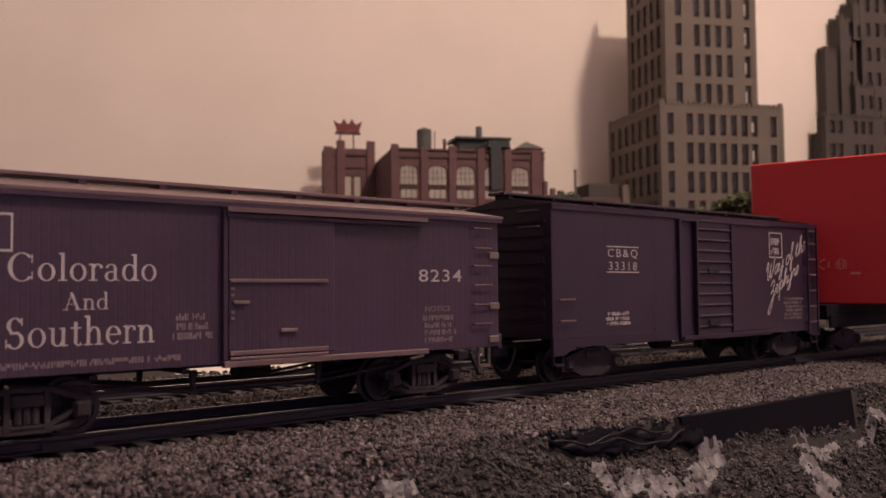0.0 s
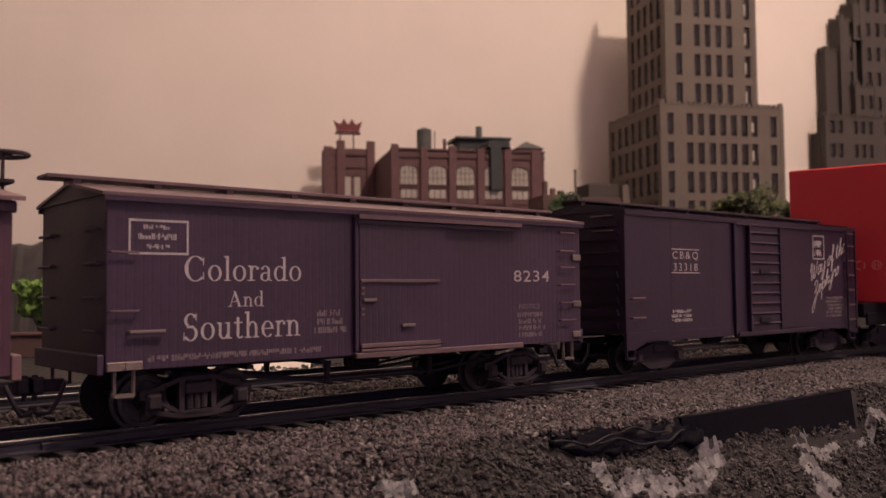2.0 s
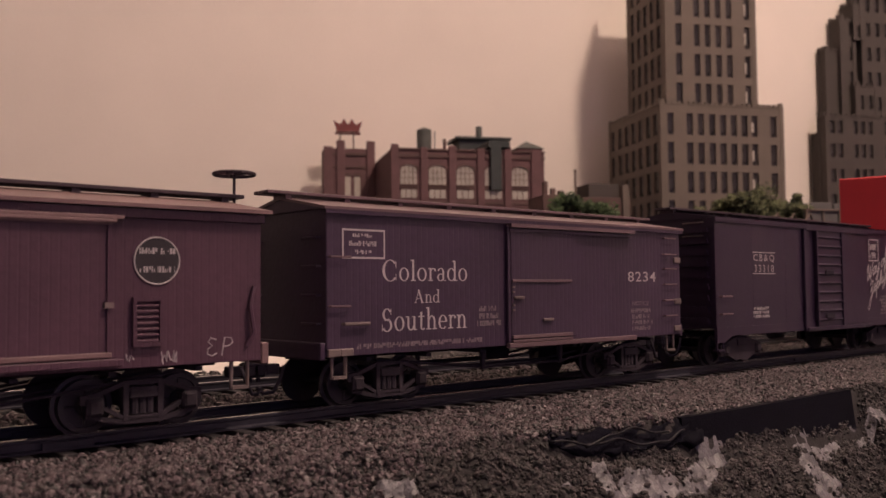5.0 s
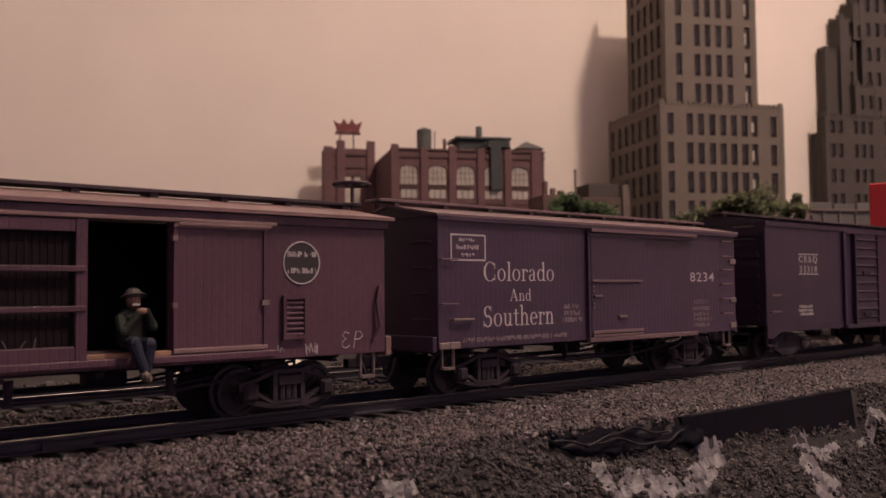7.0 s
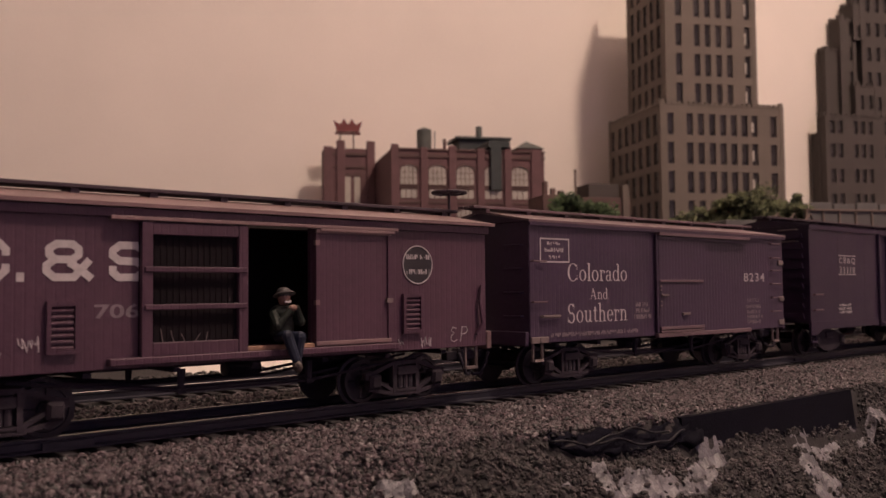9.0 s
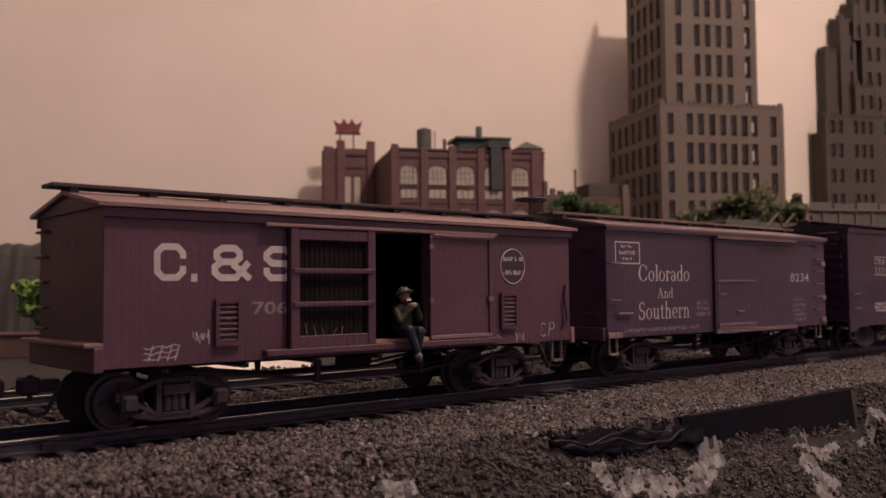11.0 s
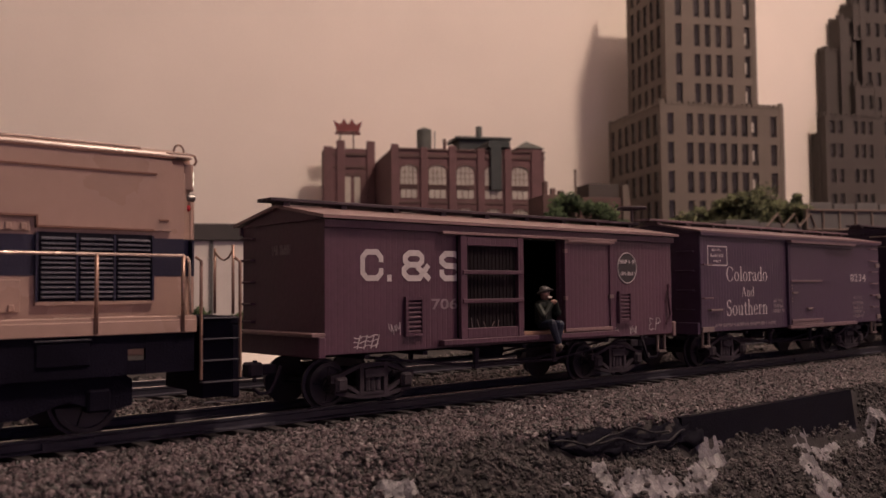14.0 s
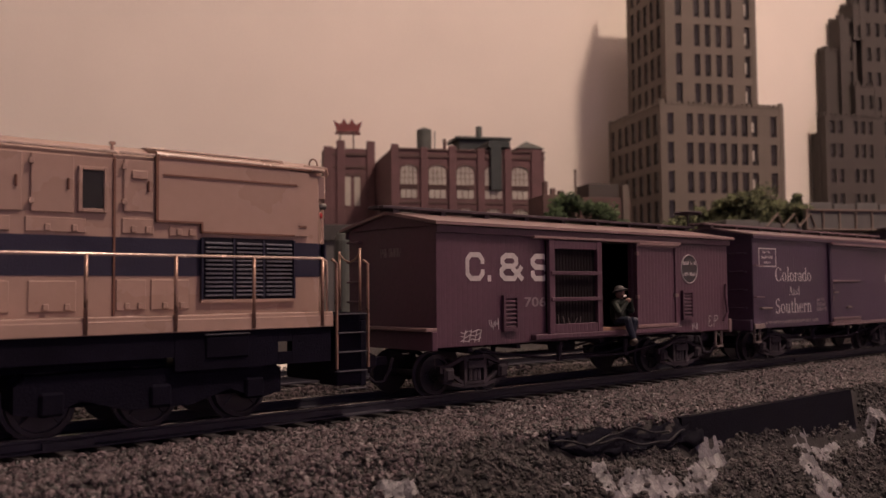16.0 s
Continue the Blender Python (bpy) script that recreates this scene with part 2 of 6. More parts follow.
O_, I_ = (0.28, 0.325), (0.17, 0.285)
GLYPHS = {   # width, curved strokes, straight strokes, in letter heights
    "C": (0.90, [((0.46, 0.48), (0.43, 0.51), (0.29, 0.47), 42, 318)], [(0.75, 0.79, 0.62, 0.92), (0.75, 0.79, 0.05, 0.33)]),
    "o": (0.62, [((0.30, 0.31), O_, I_, 0, 360)], []),
    "l": (0.34, [], [(0.11, 0.22, 0, 1), (0.02, 0.31, 0, 0.045), (0.03, 0.12, 0.94, 1)]),
    "r": (0.48, [((0.31, 0.42), (0.17, 0.21), (0.09, 0.16), 35, 160)], [(0.09, 0.20, 0, 0.62), (0, 0.30, 0, 0.045), (0.01, 0.1, 0.57, 0.62), (0.36, 0.46, 0.46, 0.58)]),
    "a": (0.58, [((0.24, 0.17), (0.21, 0.185), (0.11, 0.145), 60, 330), ((0.25, 0.43), (0.20, 0.20), (0.10, 0.165), 0, 165)], [(0.34, 0.45, 0.03, 0.45), (0.45, 0.54, 0, 0.05)]),
    "d": (0.66, [((0.28, 0.31), (0.26, 0.325), (0.15, 0.285), 40, 320)], [(0.43, 0.54, 0, 1), (0.54, 0.64, 0, 0.045), (0.35, 0.44, 0.94, 1)]),
    "A": (0.92, [], [(0.28, 0.56, 0.30, 0.345), (0, 0.24, 0, 0.045), (0.58, 0.90, 0, 0.045), (0.09, 0.14, 0, 0.98, 0.32), (0.66, 0.80, 0, 0.98, -0.34)]),
    "n": (0.68, [((0.34, 0.40), (0.21, 0.23), (0.10, 0.18), 0, 165)], [(0.09, 0.20, 0, 0.62), (0.44, 0.55, 0, 0.42), (0, 0.29, 0, 0.045), (0.36, 0.64, 0, 0.045), (0.01, 0.1, 0.57, 0.62)]),
    "h": (0.68, [((0.34, 0.40), (0.21, 0.23), (0.10, 0.18), 0, 165)], [(0.09, 0.20, 0, 1), (0.44, 0.55, 0, 0.42), (0, 0.29, 0, 0.045), (0.36, 0.64, 0, 0.045), (0.01, 0.1, 0.94, 1)]),
    "u": (0.68, [((0.30, 0.22), (0.21, 0.23), (0.10, 0.18), 185, 350)], [(0.09, 0.20, 0.2, 0.62), (0.43, 0.54, 0.0, 0.62), (0.01, 0.1, 0.57, 0.62), (0.35, 0.44, 0.57, 0.62), (0.54, 0.63, 0, 0.05)]),
    "t": (0.42, [((0.27, 0.14), (0.15, 0.15), (0.05, 0.10), 180, 330)], [(0.12, 0.23, 0.13, 0.80), (0, 0.36, 0.57, 0.62)]),
    "e": (0.58, [((0.29, 0.31), (0.27, 0.325), (0.15, 0.285), 0, 318)], [(0.1, 0.54, 0.31, 0.355)]),
    "S": (0.66, [((0.31, 0.73), (0.25, 0.26), (0.13, 0.22), 25, 255), ((0.31, 0.25), (0.28, 0.28), (0.16, 0.235), -155, 92)], [(0.50, 0.54, 0.72, 0.98), (0.03, 0.07, 0, 0.28), (0.16, 0.44, 0.45, 0.535)]),
}


def serif_words(words, x0, x1, z0, z1, y, material, parent):
    """Roman lettering with thick and thin strokes and serifs, painted on a side."""
    total = sum(GLYPHS[c][0] + 0.03 for c in words)
    kx, kz = (x1 - x0) / total, z1 - z0
    bm, at = B(), 0.0
    for c in words:
        wide, arcs, bits = GLYPHS[c]
        for i, (m, o, n_, a0, a1) in enumerate(arcs):
            band(bm, (at + m[0], m[1]), o, n_, a0, a1, -0.012 * i)
        for i, q in enumerate(bits):
            plate(bm, at + q[0], at + q[1], q[2], q[3], -0.03 - 0.006 * i, q[4] if len(q) > 4 else 0.0)
        at += wide + 0.03
    for v in bm.verts:
        v.co = (x0 + v.co.x * kx, y - 0.03 + v.co.y, z0 + v.co.z * kz)
    part("lettering", bm, material, parent)


def block_stroke(parent, paths, w, y, material):
    """Squared block lettering: strokes of one width along each path."""
    bm, k = B(), 0
    for pts in paths:
        for (xa, za), (xb, zb) in zip(pts, pts[1:]):
            d = Vector((xb - xa, zb - za)).normalized()
            n, e = Vector((-d.y, d.x)) * w / 2, d * w * 0.2
            k += 1
            yy = y - 0.03 - 0.005 * k
            bm.faces.new([bm.verts.new((q[0], yy, q[1])) for q in ((xa - e.x - n.x, za - e.y - n.y), (xb + e.x - n.x, zb + e.y - n.y), (xb + e.x + n.x, zb + e.y + n.y), (xa - e.x + n.x, za - e.y + n.y))])
    part("lettering", bm, material, parent)


SCRIPT = {   # advance, strokes through points; x-height 1
    "W": (2.0, [[(0, 1.1), (0.22, 1.9), (0.42, 1.7), (0.36, 0.4), (0.55, 0), (0.85, 0.5), (1.0, 1.6), (1.0, 0.4), (1.2, 0), (1.55, 0.7), (1.75, 1.9)]]),
    "a": (1.05, [[(0.8, 0.85), (0.4, 1), (0.05, 0.5), (0.25, 0), (0.65, 0.35), (0.8, 0.95), (0.8, 0.15), (1.05, 0.12)]]),
    "y": (1.05, [[(0, 0.95), (0.1, 0.2), (0.45, 0.05), (0.75, 0.5), (0.85, 1), (0.75, -0.4), (0.4, -1), (0.15, -0.7), (0.7, -0.1), (1.0, 0.2)]]),
    "o": (1.0, [[(0.5, 1), (0.1, 0.7), (0.1, 0.25), (0.4, 0), (0.75, 0.3), (0.75, 0.75), (0.5, 1), (0.8, 0.85), (1.0, 0.9)]]),
    "f": (0.85, [[(0, 0.3), (0.45, 1.2), (0.6, 1.9), (0.4, 2), (0.3, 1.4), (0.3, 0), (0.25, -0.9), (0.45, -0.9), (0.5, 0), (0.8, 0.3)]]),
    "t": (0.75, [[(0, 0.3), (0.35, 1.6), (0.25, 0.3), (0.45, 0), (0.75, 0.3)], [(0, 1.15), (0.3, 1.2), (0.65, 1.25)]]),
    "h": (1.05, [[(0, 0.3), (0.5, 1.5), (0.5, 2), (0.3, 1.7), (0.2, 0), (0.45, 0.8), (0.7, 0.95), (0.75, 0.2), (0.9, 0), (1.1, 0.3)]]),
    "e": (0.8, [[(0, 0.35), (0.5, 0.6), (0.5, 0.95), (0.2, 0.95), (0.1, 0.4), (0.35, 0), (0.75, 0.25)]]),
    "Z": (1.15, [[(0.1, 1.5), (0.4, 1.9), (0.8, 1.7), (0.7, 1.1), (0.2, 0.5), (0.6, 0.7), (0.85, 0.3), (0.6, -0.8), (0.2, -1.7), (-0.15, -1.6), (0, -0.9), (0.6, -0.2), (1.1, 0.15)]]),
    "p": (1.0, [[(0, 0.3), (0.3, 1), (0.2, -1.2), (0.3, 0.6), (0.6, 1), (0.85, 0.7), (0.75, 0.1), (0.4, 0.05), (0.95, 0.1)]]),
    "r": (0.85, [[(0, 0.3), (0.3, 1.1), (0.35, 0.9), (0.65, 0.9), (0.6, 0.2), (0.8, 0.05), (1, 0.3)]]),
    "s": (0.75, [[(0, 0.2), (0.4, 1.05), (0.55, 0.5), (0.45, 0.05), (0.1, 0.1)]]),
}


def script_words(words, x0, z0, kx, kz, tilt, y, material, parent, w=0.46):
    """Joined handwriting along a rising line: flat brush strokes through smooth curves."""
    bm, at, k = B(), 0.0, 0
    c, sn = math.cos(math.radians(tilt)), math.sin(math.radians(tilt))
    for ch in words:
        adv, strokes = SCRIPT.get(ch, (0.5, []))
        for pts in strokes:
            q = [Vector(pts[0])] + [Vector(v) for v in pts] + [Vector(pts[-1])]
            line = []
            for a, b, d, e in zip(q, q[1:], q[2:], q[3:]):
                for i in range(4):
                    u = i / 4
                    line.append(0.5 * (2 * b + (d - a) * u + (2 * a - 5 * b + 4 * d - e) * u * u + (3 * b - a - 3 * d + e) * u ** 3))
            line.append(q[-1])
            line = [Vector((x0 + (v.x + at) * kx * c + v.y * kz * 0.2, z0 + (v.x + at) * kx * sn + v.y * kz)) for v in line]
            k += 1
            ring = []
            for i, v in enumerate(line):
                d = (line[min(i + 1, len(line) - 1)] - line[max(i - 1, 0)]).normalized()
                n = Vector((-d.y, d.x)) * w / 2
                ring.append([bm.verts.new((v.x + e * n.x, y - 0.03 - 0.004 * k - 0.0007 * i, v.y + e * n.y)) for e in (-1, 1)])
            for a, b in zip(ring, ring[1:]):
                bm.faces.new((a[0], b[0], b[1], a[1]))
        at += adv
    part("lettering", bm, material, parent)


def bars(x0, x1, z0, z1, rows, y, material, parent, seed=1, name="small_print"):
    """Small print that cannot be read: broken bars."""
    r, bm = random.Random(seed), B()
    h = (z1 - z0) / rows
    for i in range(rows):
        x = x0 + r.uniform(0, 0.12) * (x1 - x0)
        end = x1 - r.uniform(0, 0.18) * (x1 - x0)
        while x < end:
            w = min(r.uniform(0.14, 0.42), end - x)
            low, top = z0 + (i + r.choice((0.14, 0.14, 0.14, 0.42))) * h, z0 + (i + r.choice((0.86, 0.86, 0.86, 0.58))) * h
            box(bm, x, x + w, y - 0.05, y - 0.01, low, top)
            x += w + (r.uniform(0.5, 0.9) if r.random() < 0.10 else r.uniform(0.10, 0.2))
    return tagged(part(name, bm, material, parent), kind="stuff")


def empty(name, label, category, group=""):
    return tagged(new(name), label, category, group)


# ---- ground, room and backdrop ----
def smooth(a, b, x):
    t = np.clip((x - a) / (b - a), 0, 1)
    return t * t * (3 - 2 * t)


def lumps(x, y):
    """Soft unevenness, in mm, between about -1 and 1."""
    return (np.sin(x * 0.31 + 1.3 * np.sin(y * 0.23)) * np.sin(y * 0.37 + 0.9 * np.sin(x * 0.19 + 1)) * 0.6
            + np.sin(x * 0.83 + y * 0.47 + 2) * np.sin(y * 0.91 - x * 0.35) * 0.4)


def edge_y(x):
    return -34 - 24 * smooth(30, 190, x)


def height(x, y):
    """The ground: ballast shoulder, then a rough bank that falls away to the front."""
    d = edge_y(x) - y
    steep = 0.30 + 0.62 * smooth(70, 150, x)
    bank = np.where(d > 0, steep * d + (3.8 * smooth(118, 136, x) + (3.2 + 3.4 * smooth(175, 250, x)) * smooth(160, 172, x) * (1 - smooth(247, 252, x))) * smooth(0, 3, d), 0)
    rough = smooth(-6, 10, d) * lumps(x, y) * 2.6 + 0.25 * lumps(x * 3.1, y * 3.3)
    between = 1.2 * smooth(12, 26, y) * (1 - smooth(40, 48, y))
    shoulder = 0.6 * smooth(-14, -10, y) * (1 - smooth(10, 14, y))
    return -3.4 - bank + rough * 0.9 + between - shoulder - 1.5 * smooth(90, 120, y)


def build_ground():
    xs = np.concatenate([np.arange(-700, 0, 50), np.arange(0, 420, 1.5), np.arange(420, 1701, 40)])
    ys = np.concatenate([np.arange(-400, -150, 25), np.arange(-150, 100, 1.5), np.arange(100, 1300, 40)])
    gx, gy = np.meshgrid(xs, ys, indexing="ij")
    gz = height(gx, gy)
    over = np.maximum(gx * math.sin(TURN) + gy * math.cos(TURN) - 848, 0)      # it ends at the back wall
    gx, gy = gx - over * math.sin(TURN), gy - over * math.cos(TURN)
    v = np.stack([gx, gy, gz], -1).reshape(-1, 3) * MM
    nx, ny = len(xs), len(ys)
    i = (np.arange(nx - 1)[:, None] * ny + np.arange(ny - 1)[None]).ravel()
    f = np.stack([i, i + ny, i + ny + 1, i + 1], -1)
    me = bpy.data.meshes.new("ground")
    me.from_pydata(v.tolist(), [], f.tolist())
    me.shade_smooth()
    me.materials.append(M["earth"])
    tagged(new("ground", me), "dark glued scenery earth of a model railway", "ground", kind="structure")


def build_room():
    def slab(name, label, m, x0, x1, y0, y1, z0, z1, material="room"):
        bm = B()
        box(bm, x0, x1, y0, y1, z0, z1)
        ob = part(name, bm, M[material])
        ob.matrix_basis = m
        return tagged(ob, label, "wall", kind="structure")
    flat = town(0, 0, 0)
    slab("wall_north", "plain cream-painted room wall behind the model town", flat, -2600, 2600, 850, 950, -850, 1550, "wall")
    slab("wall_west", "plain painted room wall", flat, -2700, -2600, -2600, 950, -850, 1550)
    slab("wall_east", "plain painted room wall", flat, 2600, 2700, -2600, 950, -850, 1550)
    slab("wall_south", "plain painted room wall", flat, -2700, 2700, -2700, -2600, -850, 1550)
    slab("floor", "plain dark room floor", flat, -2700, 2700, -2700, 950, -950, -850)["category"] = "floor"
    slab("ceiling", "plain painted room ceiling", flat, -2700, 2700, -2700, 950, 1550, 1650)["category"] = "ceiling"


def stones(name, label, material, pts, size, seed):
    """Many small angular stones, joined into one mesh."""
    r = np.random.RandomState(seed)
    bm = bmesh.new()
    bmesh.ops.create_icosphere(bm, subdivisions=1, radius=1.0)
    base = np.array([v.co[:] for v in bm.verts])
    tri = np.array([[v.index for v in f.verts] for f in bm.faces])
    bm.free()
    n, k = len(pts), len(base)
    s = size * r.lognormal(0, 0.28, (n, 1, 1))
    v = base[None] * (1 + r.uniform(-0.33, 0.33, (n, k, 1))) * r.uniform(0.65, 1.2, (n, 1, 3)) * s
    a, b = r.uniform(0, 6.28, n), r.uniform(-0.9, 0.9, n)
    ca, sa, cb, sb = np.cos(a), np.sin(a), np.cos(b), np.sin(b)
    rot = np.zeros((n, 3, 3))
    rot[:, 0, 0], rot[:, 0, 1], rot[:, 1, 0], rot[:, 1, 1], rot[:, 2, 2] = ca, -sa, sa, ca, 1
    tip = np.zeros((n, 3, 3))
    tip[:, 0, 0], tip[:, 1, 1], tip[:, 1, 2], tip[:, 2, 1], tip[:, 2, 2] = 1, cb, -sb, sb, cb
    v = np.einsum("nij,nkj->nki", rot @ tip, v) + pts[:, None] + np.array([0, 0, 0.25]) * s
    f = (tri[None] + (np.arange(n) * k)[:, None, None]).reshape(-1, 3)
    me = bpy.data.meshes.new(name)
    me.from_pydata((v.reshape(-1, 3) * MM).tolist(), [], f.tolist())
    me.materials.append(M[material])
    return tagged(new(name, me), label, "gravel", kind="stuff")


PATCHES = [(90, -55.5, 5, 3), (131, -57.2, 1.6, 1.0), (140, -60, 2.2, 4.2), (147, -61.5, 5, 2.0), (153, -64, 6, 2.4), (175, -60.6, 5, 1.9), (168, -63, 5, 1.8), (162, -65.2, 3.6, 1.8),
           (211, -60.8, 4, 1.0), (221, -62.2, 9, 2.4), (210, -67, 5, 3.6), (206, -71.5, 4, 3.2), (245, -60.8, 4, 1.5), (253, -62.6, 6, 1.7)]  # bare plaster


def bare(x, y):
    """How bare the bank is at a place: above 0 the plaster shows."""
    best = np.full(np.shape(x), -9.0)
    for px, py, rx, ry in PATCHES:
        best = np.maximum(best, 1 - np.hypot((x - px) / rx, (y - py) / ry))
    return best + 0.35 * lumps(x * 1.7 + 5, y * 1.9)


def build_gravel():
    r = np.random.RandomState(5)

    def field(n, x0, x1, y0, y1, keep):
        x, y = r.uniform(x0, x1, n), r.uniform(y0, y1, n)
        k = keep(x, y)
        x, y = x[k], y[k]
        return np.stack([x, y, height(x, y)], -1)
    def foot(x, y):
        """Where the tan ballast gives way to the dark rubble."""
        # at lower left the dark rubble also stands in for the dimmer corner
        return edge_y(x) + 1 - 1.6 * smooth(118, 126, x) * (1 - smooth(166, 170, x)) + 2 * lumps(x, y) * (x < 126) - 19 * (1 - smooth(72, 122, x + 6 * lumps(y * 0.7, x * 0.6)))
    near = field(170000, 15, 430, -80, -10.6, lambda x, y: foot(x, y) < y)
    stones("ballast", "tan and brown crushed stone ballast beside the rails", "ballast", near, 0.37, 1)
    mid = field(20000, 40, 480, 13.5, 49, lambda x, y: (y > 15) & (y < 47))
    stones("ballast", "tan crushed stone ballast between the two tracks", "ballast", mid, 0.55, 2)
    far = field(6000, 40, 620, 76, 130, lambda x, y: y > 78)
    stones("ballast", "brown stone scatter behind the second track", "rubble", far, 0.95, 3)
    strip = field(22000, 112, 266, -68, -48, lambda x, y: (edge_y(x) - y > np.where(x < 168, 2.2, 1.75)) & (edge_y(x) - y < 7.5) & (bare(x, y) < 0.05))
    stones("rubble", "dark rubble under the exposed board edge", "rubble", strip, 0.42, 6)
    bank = field(90000, 20, 330, -135, -34, lambda x, y: (foot(x, y) >= y) & ((bare(x, y) < 0.0) | (r.uniform(0, 1, len(x)) > 0.86)) & ((edge_y(x) - y > 2.8) | (x < 131) | (x > 249)))
    stones("rubble", "dark brown rubble glued on the falling bank", "rubble", bank, 0.42, 4)


def build_plaster():
    xs, ys = np.arange(76, 276, 0.7), np.arange(-84, -50, 0.7)
    gx, gy = np.meshgrid(xs, ys, indexing="ij")
    gz = height(gx, gy) + 0.45 + 0.5 * lumps(gx * 2.3, gy * 2.1)
    show = bare(gx, gy) > -0.1
    bm, vs = B(), {}
    for i in range(len(xs) - 1):
        for j in range(len(ys) - 1):
            if show[i, j] and show[i + 1, j + 1]:
                q = []
                for a, b in ((i, j), (i + 1, j), (i + 1, j + 1), (i, j + 1)):
                    if (a, b) not in vs:
                        vs[a, b] = bm.verts.new((gx[a, b], gy[a, b], gz[a, b]))
                    q.append(vs[a, b])
                bm.faces.new(q)
    low = bmesh.ops.extrude_face_region(bm, geom=bm.faces[:])
    bmesh.ops.translate(bm, vec=(0, 0, -1.2), verts=[g for g in low["geom"] if isinstance(g, bmesh.types.BMVert)])
    tagged(part("plaster_patches", bm, M["plaster"]), "bare whitish plaster cloth showing on the bank", "plaster", kind="stuff")


def build_bank_edge():
    strip = empty("fascia_strip", "matt black board edge exposed under the ballast", "trim")
    top = [(x, float(edge_y(np.array(float(x)))) + 0.5) for x in range(168, 252, 6)]
    bm = B()
    for k, ((x0, y0), (x1, y1)) in enumerate(zip(top, top[1:])):
        if k in (5, 10):
            part("board", bm, M["black"], strip)
            bm = B()
        vs = [bm.verts.new(p) for p in ((x0, y0 - 1.5, -3.4), (x1, y1 - 1.5, -3.4), (x1, y1 - 3.0, -16), (x0, y0 - 3.0, -16), (x0, y0 + 2, -3.4), (x1, y1 + 2, -3.4), (x1, y1 + 2, -16), (x0, y0 + 2, -16))]
        for q in ((0, 1, 2, 3), (4, 7, 6, 5), (0, 4, 5, 1), (3, 2, 6, 7), (0, 3, 7, 4), (1, 5, 6, 2)):
            bm.faces.new([vs[i] for i in q])
    part("board", bm, M["black"], strip)
    cable = empty("black_cable", "crumpled black tape and cable lying along the bank", "cable")
    bm, rows = B(), []
    for i in range(36):
        x = 132 + i * 1.17
        e = float(edge_y(np.array(x)))
        rows.append([bm.verts.new((x, e - 0.5 - 0.38 * j * min(1, 0.45 + i / 14) + 0.5 * math.sin(i * 0.9 + j), -4.0 - 0.66 * j * min(1, 0.45 + i / 14) + 0.55 * math.sin(i * 0.7 + j * 1.9) + 0.3 * math.sin(i * 1.9 + j))) for j in range(8)])
    for a, b in zip(rows, rows[1:]):
        for j in range(7):
            bm.faces.new((a[j], b[j], b[j + 1], a[j + 1]))
    thick = bmesh.ops.extrude_face_region(bm, geom=bm.faces[:])
    bmesh.ops.translate(bm, vec=(0, 1.2, -0.8), verts=[g for g in thick["geom"] if isinstance(g, bmesh.types.BMVert)])
    part("tape", bm, M["black"], cable, smooth=True)
    for k in range(2):
        pts, x, ph = [], 131 + k * 7, 1.7 * k
        while x < 162 + 6 * k:
            y = float(edge_y(np.array(float(x)))) - 2.9 - 0.7 * k
            pts.append((x, y + 0.7 * math.sin(x * 0.3 + ph), -5.0 - 1.6 * k + 0.8 * math.sin(x * 0.26 + ph) + 0.35 * math.sin(x * 0.71 + 2 * ph)))
            x += 1.5
        part("strand", pipe(B(), pts, 0.22 + 0.05 * k, 10), M["gloss"], cable, smooth=True)


# ---- the two tracks ----
def rail_mesh(length):
    bm = B()
    prism_x(bm, [(-1.2, -2.5), (1.2, -2.5), (1.2, -2.2), (0.3, -1.9), (0.3, -0.8), (0.5, -0.6), (0.5, -0.12), (-0.5, -0.12), (-0.5, -0.6), (-0.3, -0.8), (-0.3, -1.9), (-1.2, -2.2)], 0, length)
    return mesh_of("rail", bm, M["rail"])


def build_tracks():
    web = rail_mesh(900)
    bm = B()
    box(bm, 0, 900, -0.42, 0.42, -0.12, 0.0, 0.05)
    head = mesh_of("rail_head", bm, M["head"])
    bm = B()
    box(bm, -1.3, 1.3, -14.5, 14.5, -4.2, -2.5, 0.15)
    tie = mesh_of("sleeper", bm, M["tie"])
    for y, label in ((0, "main model railway track with dark rails"), (68, "second model railway track behind the train")):
        track = tagged(new("track"), label, "track", kind="structure")
        track.matrix_basis = at_mm(-250, y, 0)
        for side in (-8.75, 8.75):
            rail = part("rail", web, None, track, at=at_mm(0, side, 0))
            part("rail_head", head, None, rail, "worn bright running surface")
            for x in (300, 560):
                bm = B()
                box(bm, x, x + 9, side - 1.0, side - 0.35, -2.3, -0.9, 0.1)
                part("rail_joiner", bm, M["rail"], track)
        for i in range(132):
            part("sleeper", tie, None, track, at=at_mm(4 + i * 6.8, 0, 0))


# ---- rolling stock ----
SPIN = []      # wheelsets, with their radius
ROLL = []      # things of the train, with their place in it


def ride(ob, x, y=0.0, z=0.0, rz=0.0):
    ob.matrix_basis = at_mm(x + START, y, z, 0, 0, rz)
    ROLL.append((ob, x, y, z, rz))
    return ob


def lathe(bm, y0, prof, n=20):
    """Turn a profile of (y, radius) round the y axis."""
    rings = [[bm.verts.new((r * math.cos(2 * math.pi * i / n), y0 + y, r * math.sin(2 * math.pi * i / n))) for i in range(n)] for y, r in prof]
    for a, b in zip(rings, rings[1:]):
        for i in range(n):
            bm.faces.new((a[i], a[(i + 1) % n], b[(i + 1) % n], b[i]))
    bm.faces.new(rings[0][::-1]), bm.faces.new(rings[-1])
    return bm


